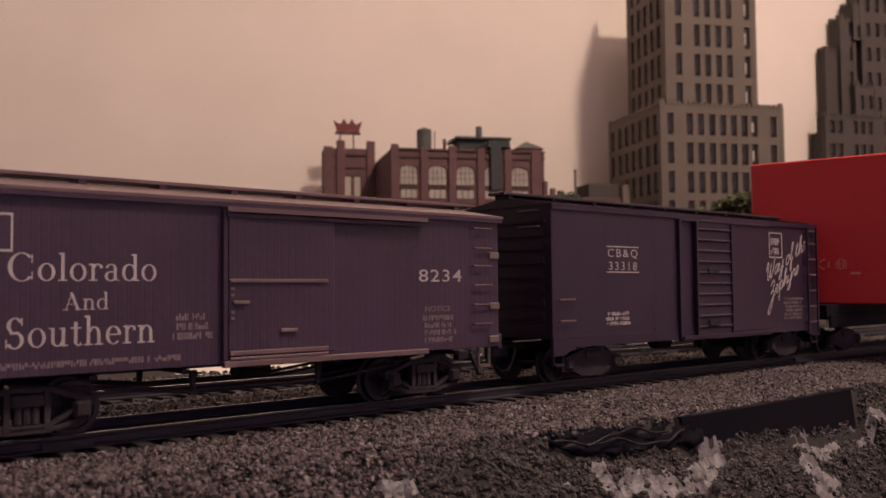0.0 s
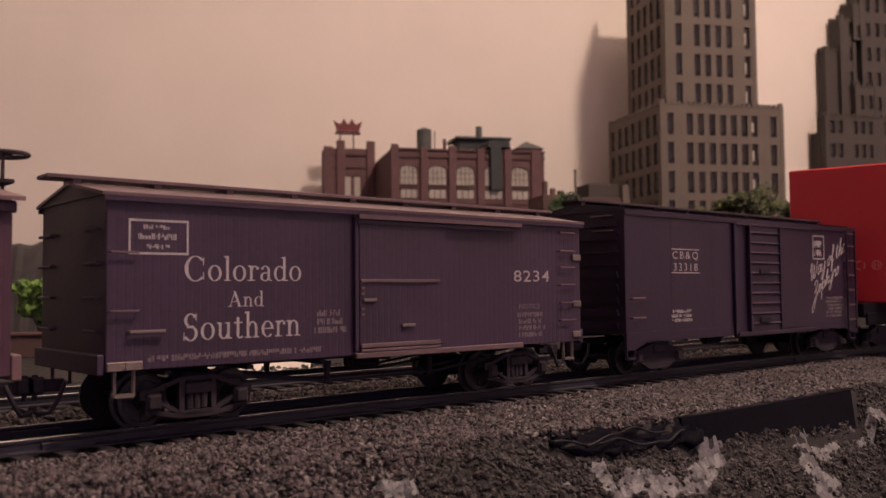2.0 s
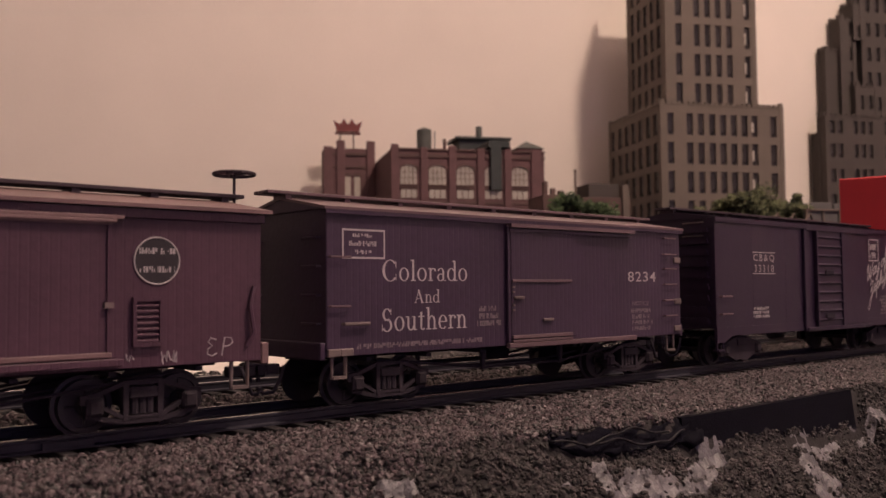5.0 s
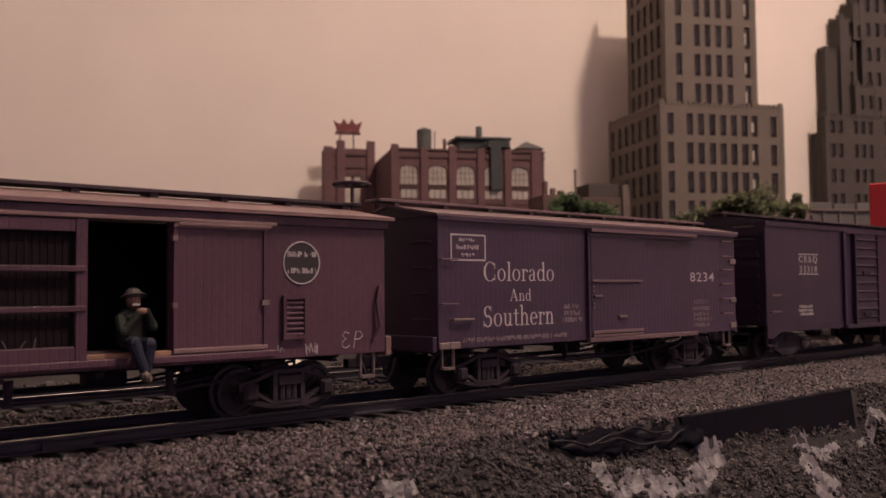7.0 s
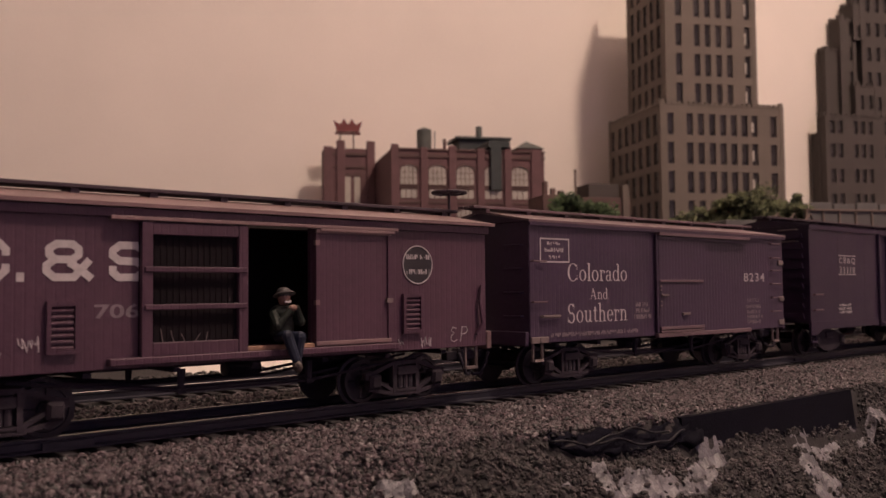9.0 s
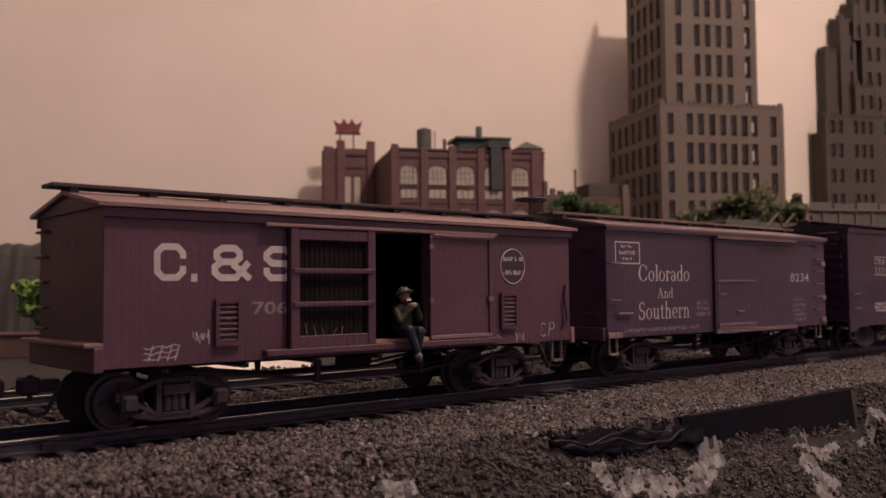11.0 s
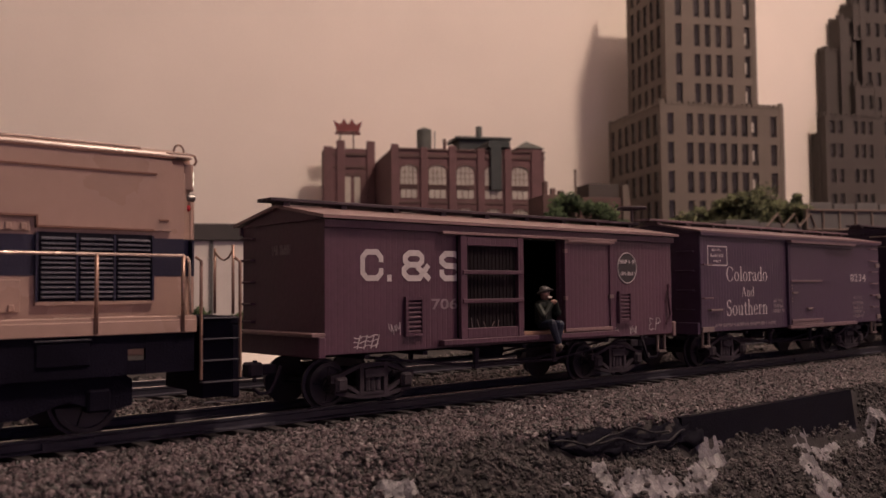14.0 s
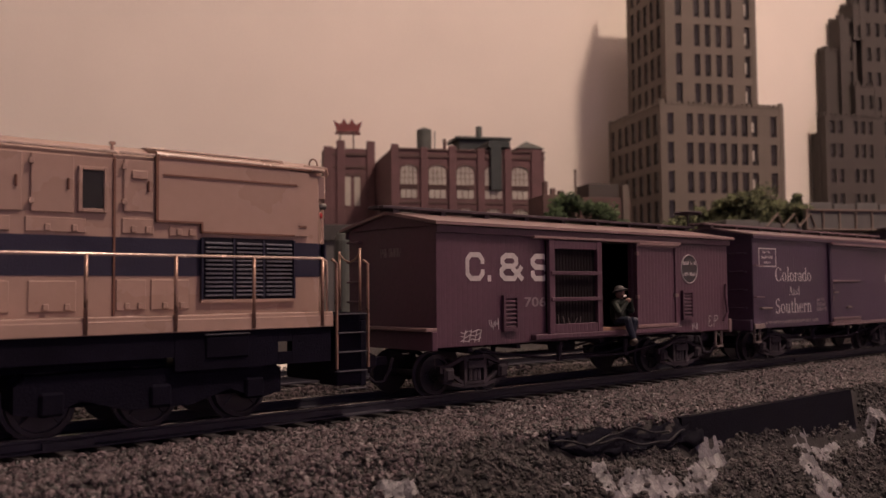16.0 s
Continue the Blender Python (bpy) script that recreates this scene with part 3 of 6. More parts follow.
def wheelset(parent, x, r=4.8, y=0.0):
    bm = B()
    for s in (-1, 1):
        w = lathe(bmesh.new(), 0, [(-1.0, r + 0.7), (-0.5, r + 0.7), (-0.4, r), (1.2, r - 0.1), (1.25, r - 0.9), (0.7, r - 1.0), (0.7, 1.6), (1.3, 1.4), (1.3, 0.5)], 24)
        w.transform(Matrix.Translation((0, s * 8.5, 0)) @ Matrix.Diagonal((1, s, 1, 1)))
        me = bpy.data.meshes.new("tmp")
        w.to_mesh(me), w.free()
        bm.from_mesh(me)
        bpy.data.meshes.remove(me)
    rod(bm, (0, -12, 0), (0, 12, 0), 0.8)
    for k in range(4):   # cast ribs on the wheel plates
        c, s = math.cos(k * 1.57), math.sin(k * 1.57)
        for e in (-1, 1):
            rod(bm, (1.6 * c, e * 9.3, 1.6 * s), ((r - 1.2) * c, e * 9.3, (r - 1.2) * s), 0.22, 5)
    ob = part("wheelset", bm, M["wheel"], parent, at=at_mm(x, y, r))
    SPIN.append((ob, x, y, r))
    return ob


def bogie(parent, x, base=17.5, kind="archbar", r=4.8):
    """A two-axle bogie, its two side frames, bolster and wheels."""
    truck = part("bogie", box(B(), -2.2, 2.2, -13, 13, 4.0, 7.6, 0.4), M["under"], parent, at=at_mm(x, 0, 0))
    h = base / 2
    for s in (-1, 1):
        y = s * 13.6
        bm = B()
        if kind == "archbar":
            for bar in (((-h - 2.4, 6.6), (-h, 6.9), (-3.4, 8.8), (3.4, 8.8), (h, 6.9), (h + 2.4, 6.6)), ((-h - 2.4, 5.9), (-h, 5.6), (-3.4, 2.6), (3.4, 2.6), (h, 5.6), (h + 2.4, 5.9)), ((-h - 1.5, 3.4), (-3.4, 2.0), (3.4, 2.0), (h + 1.5, 3.4))):
                for p, q in zip(bar, bar[1:]):
                    bm2 = [(p[0], p[1] - 0.42), (q[0], q[1] - 0.42), (q[0], q[1] + 0.42), (p[0], p[1] + 0.42)]
                    prism(bm, bm2, y - 0.7, y + 0.7)
            for px in (-3.2, 3.2):
                box(bm, px - 0.5, px + 0.5, y - 0.8, y + 0.8, 2.2, 8.8)
            for px in (-1.4, 0, 1.4):
                rod(bm, (px, y, 3.2), (px, y, 6.0), 0.75, 8)
            box(bm, -2.6, 2.6, y - 1.1, y + 1.1, 6.0, 8.0, 0.2)
        else:
            prism(bm, [(-h - 2.6, 6.4), (-h + 1.5, 7.4), (-3, 8.9), (3, 8.9), (h - 1.5, 7.4), (h + 2.6, 6.4), (h + 2.6, 3.2), (h - 2, 3.0), (4, 1.4), (-4, 1.4), (-h + 2, 3.0), (-h - 2.6, 3.2)], y - 0.8, y + 0.8)
            for px in (-1.5, 0, 1.5):
                rod(bm, (px, y - s * 0.1, 2.6), (px, y - s * 0.1, 6.0), 0.7, 8)
            box(bm, -2.8, 2.8, y - 1.2, y + 1.2, 6.0, 8.2, 0.2)
        part("side_frame", bm, M["truck"], truck)
        for e in (-h, h):
            bm = B()
            box(bm, e - 1.5, e + 1.5, y - 1.4, y + 1.4, 3.4, 6.6, 0.35)
            box(bm, e - 1.1, e + 1.1, y + s * 1.4 - 0.35, y + s * 1.4 + 0.35, 3.8, 6.2, 0.2)
            part("axle_box", bm, M["truck"], truck)
    for e in (-h, h):
        wheelset(truck, e, r)
    return truck


def knuckle(parent, x, s):
    bm = B()
    box(bm, min(x, x + s * 4), max(x, x + s * 4), -1.1, 1.1, 7.0, 9.2, 0.2)
    box(bm, min(x + s * 3.5, x + s * 7), max(x + s * 3.5, x + s * 7), -1.9, 1.6, 6.6, 9.8, 0.5)
    rod(bm, (x + s * 5.2, -1.0, 5.6), (x + s * 5.2, -1.0, 10.2), 0.5)
    part("coupler", bm, M["under"], parent)
    bm = pipe(B(), [(x + s * 1, -4.5, 9), (x + s * 2.2, -4.7, 6), (x + s * 3.6, -4.4, 3.6), (x + s * 5.4, -3.5, 3.4), (x + s * 6.6, -2.6, 4.6)], 0.42, 8)
    part("brake_hose", bm, M["under"], parent, smooth=True)


def rung(parent, x0, x1, z, y, s=-1, material="red_a", r=0.22):
    bm = pipe(B(), [(x0, y, z), (x0, y + s * 0.9, z), (x1, y + s * 0.9, z), (x1, y, z)], r, 6)
    part("grab_iron", bm, M[material], parent)


def rung_y(parent, x, y0, y1, z, s, material, r=0.28):
    bm = pipe(B(), [(x, y0, z), (x + s * 0.9, y0, z), (x + s * 0.9, y1, z), (x, y1, z)], r, 6)
    part("grab_iron", bm, M[material], parent)


def stirrup(parent, x, y, z, material, w=3.4, h=4.6):
    bm = pipe(B(), [(x - w / 2, y, z), (x - w / 2, y, z - h), (x + w / 2, y, z - h), (x + w / 2, y, z)], 0.42, 6)
    box(bm, x - w / 2, x + w / 2, y - 0.7, y + 0.7, z - h - 0.3, z - h + 0.3)
    part("step", bm, M[material], parent)


def underframe(parent, half, z, rods=True, posts=(-14, 14)):
    bm = B()
    part("centre_sill", box(bm, -half + 3, half - 3, -4, 4, z - 0.9, z + 0.4), M["under"], parent)
    for x in np.linspace(-half + 12, half - 12, 7):
        for y0, y1 in ((-15.5, -4.1), (4.1, 15.5)):
            part("cross_bearer", box(B(), x - 0.7, x + 0.7, y0, y1, z - 0.8, z), M["under"], parent)
    if rods:
        for y in (-12.5, -6, 6, 12.5):
            bm = pipe(B(), [(-half + 16, y, z - 1), (posts[0], y, z - 4.6), (posts[1], y, z - 4.6), (half - 16, y, z - 1)], 0.35, 6)
            part("truss_rod", bm, M["under"], parent)
        for x in posts:
            for y in (-12.5, 12.5):
                bm = B()
                rod(bm, (x, y, z - 0.5), (x, y, z - 4.6), 0.9, 8, 0.6)
                box(bm, x - 0.8, x + 0.8, y - 0.6, y + 0.6, z - 5.1, z - 4.3)
                part("queen_post", bm, M["under"], parent)
    bm = rod(B(), (5, 7, z - 2.8), (13, 7, z - 2.8), 2.0, 12)
    part("brake_cylinder", bm, M["under"], parent)


def brake_wheel(parent, x, y, z0, z1, material, r=4.2):
    bm = rod(B(), (x, y, z0), (x, y, z1), 0.32)
    n = 18
    for i in range(n):
        a, b = 2 * math.pi * i / n, 2 * math.pi * (i + 1) / n
        rod(bm, (x + r * math.cos(a), y + r * math.sin(a), z1), (x + r * math.cos(b), y + r * math.sin(b), z1), 0.42, 6)
    for i in range(5):
        a = 2 * math.pi * i / 5
        rod(bm, (x, y, z1), (x + r * math.cos(a), y + r * math.sin(a), z1), 0.3, 5)
    part("brake_wheel", bm, M[material], parent)


def shell(parent, half, wide, z0, z1, material, hole, wall=1.2):
    """A car body of four walls and a floor; hole: x0, x1, z0, z1 of the doorway in both sides."""
    for s in (-1, 1):
        y0, y1 = sorted((s * wide, s * (wide - wall)))
        a, b, c, d = hole
        bm = B()
        xs, zs = (-half, a, b, half), (z0, c, d, z1)
        for i in range(3):
            for j in range(3):
                if (i, j) != (1, 1):
                    box(bm, xs[i], xs[i + 1], y0, y1, zs[j], zs[j + 1])
        bmesh.ops.remove_doubles(bm, verts=bm.verts, dist=0.001)
        part("side_wall", bm, M[material], parent)
        x0, x1 = sorted((s * half, s * (half - wall)))
        part("end_wall", box(B(), x0, x1, -wide + wall, wide - wall, z0, z1), M[material], parent)
    part("floor", box(B(), -half + wall, half - wall, -wide + wall, wide - wall, z0 + 0.2, z0 + 1.4), M[material], parent)


def roof(parent, half, wide, z1, peak, material, over_x=1.4, over_y=1.5, thick=0.7, ribs=0):
    drop = (peak - z1) / wide * over_y
    w = wide + over_y
    bm = prism_x(B(), [(-w, z1 - drop), (0, peak), (w, z1 - drop), (w, z1 - drop + thick), (0, peak + thick), (-w, z1 - drop + thick)], -half - over_x, half + over_x)
    # the wooden cars' roof colours hold the light that falls from above
    top = part("roof", bm, M[material], parent, "pitched car roof")
    for i in range(ribs):
        x = -half + (i + 0.5) * 2 * half / ribs
        bm = prism_x(B(), [(-w, z1 - drop + thick), (0, peak + thick), (w, z1 - drop + thick), (w, z1 - drop + thick + 0.35), (0, peak + thick + 0.35), (-w, z1 - drop + thick + 0.35)], x - 0.3, x + 0.3)
        part("roof_seam", bm, M[material], top)


def running_board(parent, half, z, material, over=5.0, planks=3, wide=2.1):
    for i in range(planks):
        y = (i - (planks - 1) / 2) * wide
        bm = box(B(), -half - over, half + over, y - wide / 2 + 0.12, y + wide / 2 - 0.12, z, z + 0.75, 0.1)
        part("roof_walk_plank", bm, M[material], parent)
    for x in np.linspace(-half, half, 9):
        part("roof_walk_saddle", box(B(), x - 0.8, x + 0.8, -2.6, 2.6, z - 1.1, z), M[material], parent)


def build_wooden_boxcar():
    car = ride(empty("boxcar", "dark red-brown wooden boxcar with white lettering and a closed door", "boxcar", "boxcars of the train"), 90.0)
    H, Wd, z0, z1 = 62.5, 16.9, 11.2, 42.0
    bm = B()
    box(bm, -H, H, -Wd, Wd, z0, z1)
    part("body", bm, M["red_a"], car)
    part("side_sheathing", box(B(), -H, H, -Wd - 0.35, -Wd - 0.004, z0, z1 - 0.9, 0.12), M["red_a"], car)
    for s in (-1, 1):
        part("gable_end", prism_x(B(), [(-Wd, z1), (Wd, z1), (0, 45.2)], s * H - 0.6, s * H + 0.6), M["red_a"], car)
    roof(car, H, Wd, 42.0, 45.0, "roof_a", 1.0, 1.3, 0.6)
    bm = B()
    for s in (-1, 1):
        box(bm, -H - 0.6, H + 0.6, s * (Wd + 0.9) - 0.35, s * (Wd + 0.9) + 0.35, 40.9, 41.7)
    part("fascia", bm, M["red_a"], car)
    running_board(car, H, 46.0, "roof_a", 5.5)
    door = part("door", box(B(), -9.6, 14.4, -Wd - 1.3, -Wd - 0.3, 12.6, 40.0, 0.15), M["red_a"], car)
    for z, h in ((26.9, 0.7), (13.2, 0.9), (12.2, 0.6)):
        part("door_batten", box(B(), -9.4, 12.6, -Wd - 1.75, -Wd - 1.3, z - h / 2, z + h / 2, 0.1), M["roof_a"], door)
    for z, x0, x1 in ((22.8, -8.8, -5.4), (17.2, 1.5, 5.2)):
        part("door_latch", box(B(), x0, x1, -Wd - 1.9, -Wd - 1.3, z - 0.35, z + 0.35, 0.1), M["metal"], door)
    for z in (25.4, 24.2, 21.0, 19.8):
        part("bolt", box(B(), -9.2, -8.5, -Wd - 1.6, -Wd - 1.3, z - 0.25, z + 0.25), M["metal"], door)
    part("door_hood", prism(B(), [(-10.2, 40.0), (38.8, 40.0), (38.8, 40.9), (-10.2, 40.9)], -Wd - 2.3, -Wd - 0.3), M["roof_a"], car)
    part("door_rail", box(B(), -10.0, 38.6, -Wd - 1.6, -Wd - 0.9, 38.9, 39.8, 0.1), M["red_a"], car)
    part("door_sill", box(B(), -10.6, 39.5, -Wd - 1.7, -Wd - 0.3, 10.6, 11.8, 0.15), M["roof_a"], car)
    part("door_stop", box(B(), -10.6, -9.7, -Wd - 1.3, -Wd - 0.3, 12.0, 40.2, 0.1), M["red_a"], car)
    y = -Wd - 0.3
    for z in (39.3, 34.6, 30.4, 25.9, 21.3, 16.8):
        rung(car, 53.8, 59.6, z, y, -1, "roof_a")
    for z in (31.9, 21.6):
        rung(car, -62.0, -57.0, z, y, -1, "roof_a")
    rung(car, -58.6, -52.2, 17.9, y, -1, "metal", 0.35)
    for x, z in ((60.9, 33.0), (60.9, 20.9), (60.6, 13.0), (-60.8, 12.0), (-57.6, 12.0)):
        part("corner_iron", box(B(), x - 1.6, x + 1.6, y - 0.5, y + 0.2, z - 0.8, z + 0.8, 0.15), M["metal"], car)
    for z in (36, 30, 24, 18):
        rung_y(car, -H, 9, 16, z, -1, "red_a")
        rung_y(car, -H, -15, -9, z, -1, "red_a")
    bm = box(B(), -H - 1.4, -H, -Wd, Wd, 10.6, 14.2, 0.2)
    part("end_beam", bm, M["red_a"], car)
    part("end_beam", box(B(), H, H + 1.4, -Wd, Wd, 10.6, 14.2, 0.2), M["red_a"], car)
    for s in (-1, 1):
        stirrup(car, -H + 3.6, s * 16.2, 11.4, "metal")
        stirrup(car, H - 4.2, s * 16.2, 11.4, "metal")
    underframe(car, H, 10.6)
    bogie(car, -44.0)
    bogie(car, 41.5)
    knuckle(car, H + 1.4, 1), knuckle(car, -H - 1.4, -1)
    t = y - 0.05
    bm = B()
    for x0, x1, za, zb in ((-58.6, -47.4, 37.5, 37.9), (-58.6, -47.4, 31.6, 32.0), (-58.6, -58.25, 32.0, 37.5), (-47.75, -47.4, 32.0, 37.5)):
        box(bm, x0, x1, t - 0.08, t, za, zb)
    part("herald_frame", bm, M["letter"], car)
    bars(-56.0, -50.0, 36.0, 37.1, 1, t, M["chalk"], car, 1, "herald_bar")
    bars(-58.0, -47.9, 34.1, 35.6, 1, t, M["chalk"], car, 2, "herald_bar")
    bars(-55.4, -50.4, 32.4, 33.6, 1, t, M["chalk"], car, 3, "herald_bar")
    serif_words("Colorado", -48.3, -22.9, 26.9, 31.6, t, M["letter"], car)
    serif_words("And", -39.4, -31.6, 22.0, 25.0, t, M["letter"], car)
    serif_words("Southern", -48.5, -23.2, 16.0, 21.0, t, M["letter"], car)
    lettering("8234", 37.6, 50.5, 26.7, 29.5, t, M["chalk"], car, bold=0.004, space=1.1)
    bars(-20.4, -12.2, 16.0, 21.2, 3, t, M["letter_dim"], car, 4)
    bars(-58.4, -12.4, 12.3, 13.8, 1, t, M["letter_dim"], car, 5)
    lettering("NOTICE", 39.4, 47.0, 20.0, 21.2, t, M["letter_dim"], car)
    bars(38.2, 49.0, 12.8, 19.4, 4, t, M["letter_dim"], car, 6)


def scrawl(parent, x0, x1, z0, z1, y, seed, turns=5):
    r, pts = random.Random(seed), []
    n = turns * 5
    for i in range(n + 1):
        u = i / n
        pts.append((x0 + (x1 - x0) * (u + r.uniform(-0.09, 0.09)), y, z0 + (z1 - z0) * (0.5 + r.uniform(0.2, 0.5) * math.cos(i * 1.9 + r.uniform(-0.7, 0.7)))))
    part("chalk_scrawl", pipe(B(), pts, 0.13, 4), M["chalk"], parent)


def louvre(parent, x0, x1, z0, z1, y, n=7):
    frame_ = B()
    for q in ((x0, x1, z0, z0 + 0.7), (x0, x1, z1 - 0.7, z1), (x0, x0 + 0.7, z0 + 0.7, z1 - 0.7), (x1 - 0.7, x1, z0 + 0.7, z1 - 0.7)):
        box(frame_, q[0], q[1], y - 0.9, y, q[2], q[3])
    box(frame_, x0 + 0.7, x1 - 0.7, y - 0.1, y, z0 + 0.7, z1 - 0.7)
    vent = part("vent", frame_, M["red_b"], parent)
    h = (z1 - z0 - 1.4) / n
    for i in range(n):
        z = z0 + 0.7 + i * h
        bm = B()
        vs = [bm.verts.new(p) for p in ((x0 + 0.8, y - 0.75, z + 0.1), (x1 - 0.8, y - 0.75, z + 0.1), (x1 - 0.8, y - 0.15, z + h * 0.8), (x0 + 0.8, y - 0.15, z + h * 0.8), (x0 + 0.8, y - 0.75, z + 0.35), (x1 - 0.8, y - 0.75, z + 0.35))]
        for q in ((0, 1, 2, 3), (4, 3, 2, 5), (0, 4, 5, 1)):
            bm.faces.new([vs[k] for k in q])
        part("slat", bm, M["red_b"], vent)


def build_ventilated_boxcar():
    car = ride(empty("boxcar", "oxide red ventilated fruit boxcar with one door slid open", "boxcar", "boxcars of the train"), -48.3)
    H, Wd, z0, z1 = 60.6, 16.9, 11.6, 39.8
    shell(car, H, Wd, z0, z1, "red_b", (-4.6, 11.8, 14.4, 37.6))
    for x0, x1 in ((-H, -4.7), (11.9, H)):
        part("side_sheathing", box(B(), x0, x1, -Wd - 0.3, -Wd - 0.004, z0, z1, 0.1), M["red_b"], car)
    # dark sheet across the car, standing in for its unlit depth
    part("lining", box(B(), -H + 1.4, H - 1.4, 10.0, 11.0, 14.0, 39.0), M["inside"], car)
    for s in (-1, 1):
        part("gable_end", prism_x(B(), [(-Wd, z1), (Wd, z1), (0, 43.6)], s * H - 0.6, s * H + 0.6), M["red_b"], car)
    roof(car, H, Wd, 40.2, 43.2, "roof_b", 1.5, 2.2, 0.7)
    bm = B()
    for s in (-1, 1):
        prism_x(bm, [(s * (Wd + 0.3), 37.9), (s * (Wd + 1.2), 38.1), (s * (Wd + 1.2), 39.6), (s * (Wd + 0.3), 39.9)], -H - 0.4, H + 0.4)
    part("fascia", bm, M["red_b"], car)
    running_board(car, H, 44.4, "dark_c", 4.2)
    brake_wheel(car, H + 2.6, -1.5, 30, 49.6, "dark_c")
    y = -Wd - 0.3
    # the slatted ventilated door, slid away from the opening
    # backing and slats are coloured dark for the shade behind the bars
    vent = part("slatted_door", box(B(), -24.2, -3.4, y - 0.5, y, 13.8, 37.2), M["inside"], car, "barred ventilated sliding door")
    for q in ((-24.2, -22.2, 13.4, 37.4), (-5.4, -3.4, 13.4, 37.4)):
        part("stile", box(B(), q[0], q[1], y - 1.7, y - 0.5, q[2], q[3], 0.12), M["red_b"], vent)
    for z, h in ((36.2, 2.2), (14.7, 2.4)):
        part("rail", box(B(), -22.2, -5.4, y - 1.6, y - 0.5, z - h / 2, z + h / 2, 0.12), M["red_b"], vent)
    for z in (28.9, 22.2):
        part("cross_bar", box(B(), -23.8, -3.8, y - 2.1, y - 1.4, z - 0.5, z + 0.5, 0.12), M["red_b"], vent)
    r = random.Random(8)
    for i in range(5):
        x = -20 + i * 2.1
        part("straw", pipe(B(), [(x, y - 0.75, 16.0), (x + r.uniform(-0.8, 0.8), y - 0.8, 16.0 + r.uniform(0.9, 2.4))], 0.08, 4), M["metal"], vent)
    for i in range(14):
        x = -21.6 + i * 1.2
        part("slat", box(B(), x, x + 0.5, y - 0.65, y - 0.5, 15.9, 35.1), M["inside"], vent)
    # the plain door on the other side
    plain = part("plain_door", box(B(), 11.9, 31.0, y - 1.2, y - 0.1, 13.8, 37.4, 0.15), M["red_b"], car)
    for q in ((11.9, 12.7, 14.6, 36.6), (30.2, 31.0, 14.6, 36.6)):
        part("stile", box(B(), q[0], q[1], y - 1.6, y - 1.2, q[2], q[3]), M["red_b"], plain)
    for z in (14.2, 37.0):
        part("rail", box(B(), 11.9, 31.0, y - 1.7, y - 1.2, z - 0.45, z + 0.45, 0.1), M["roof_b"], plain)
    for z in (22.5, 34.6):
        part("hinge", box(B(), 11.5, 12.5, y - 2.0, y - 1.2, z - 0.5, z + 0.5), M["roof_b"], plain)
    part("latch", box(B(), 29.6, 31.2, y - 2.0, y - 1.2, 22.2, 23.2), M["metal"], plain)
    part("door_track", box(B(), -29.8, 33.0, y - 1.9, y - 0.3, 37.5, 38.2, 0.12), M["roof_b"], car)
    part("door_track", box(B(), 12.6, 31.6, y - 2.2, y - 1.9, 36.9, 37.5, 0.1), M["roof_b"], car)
    part("door_sill", box(B(), -29.8, 33.0, y - 1.9, y, 12.2, 13.5, 0.15), M["red_b"], car)
    part("threshold", box(B(), -3.4, 11.8, y - 1.2, y + 1.5, 13.5, 14.4, 0.1), M["wood"], car, "worn bare wooden door threshold")
    louvre(car, -39.9, -34.6, 14.7, 23.4, y)
    louvre(car, 35.0, 40.6, 15.3, 24.0, y)
    bm = rod(B(), (39.6, y - 0.02, 30.5), (39.6, y - 0.12, 30.5), 4.15, 32)
    herald = part("herald", bm, M["herald"], car, "round black herald with a white rim")
    bm = B()
    for i in range(36):
        a, b = 2 * math.pi * i / 36, 2 * math.pi * (i + 1) / 36
        rod(bm, (39.6 + 4.2 * math.cos(a), y - 0.12, 30.5 + 4.2 * math.sin(a)), (39.6 + 4.2 * math.cos(b), y - 0.12, 30.5 + 4.2 * math.sin(b)), 0.16, 5)
    part("rim", bm, M["letter"], herald)
    for k, z in ((1, 31.5), (2, 28.2)):
        bars(36.3, 43.2, z, z + 1.5, 1, y - 0.13, M["chalk"], herald, 30 + k, "herald_bar")
    t = y - 0.02
    block_stroke(car, [[(-46.1, 31.2), (-46.1, 32.0), (-47.2, 33.1), (-49.9, 33.1), (-51.0, 32.0), (-51.0, 28.6), (-49.9, 27.5), (-47.2, 27.5), (-46.1, 28.6), (-46.1, 29.4)], [(-43.9, 27.0), (-43.9, 28.0)]], 1.2, t, M["letter"])
    block_stroke(car, [[(-38.2, 33.1), (-35.6, 33.1), (-34.6, 32.3), (-34.6, 31.3), (-35.6, 30.5), (-38.4, 30.5), (-39.4, 31.3), (-39.4, 32.3), (-38.2, 33.1)], [(-38.4, 30.5), (-39.8, 29.5), (-39.8, 28.5), (-38.6, 27.5), (-35.4, 27.5), (-32.9, 30.3)], [(-36.0, 29.9), (-34.6, 29.0), (-32.6, 27.4)]], 1.3, t, M["letter"])
    block_stroke(car, [[(-23.4, 31.6), (-23.4, 32.2), (-24.6, 33.1), (-27.6, 33.1), (-28.8, 32.1), (-28.8, 31.3), (-27.6, 30.4), (-24.6, 30.3), (-23.4, 29.4), (-23.4, 28.5), (-24.6, 27.5), (-27.8, 27.5), (-28.8, 28.4), (-28.8, 29.2)]], 1.35, t, M["letter"])
    lettering("706", -31.9, -24.0, 20.4, 22.9, t, M["letter_dim"], car, bold=0.02)
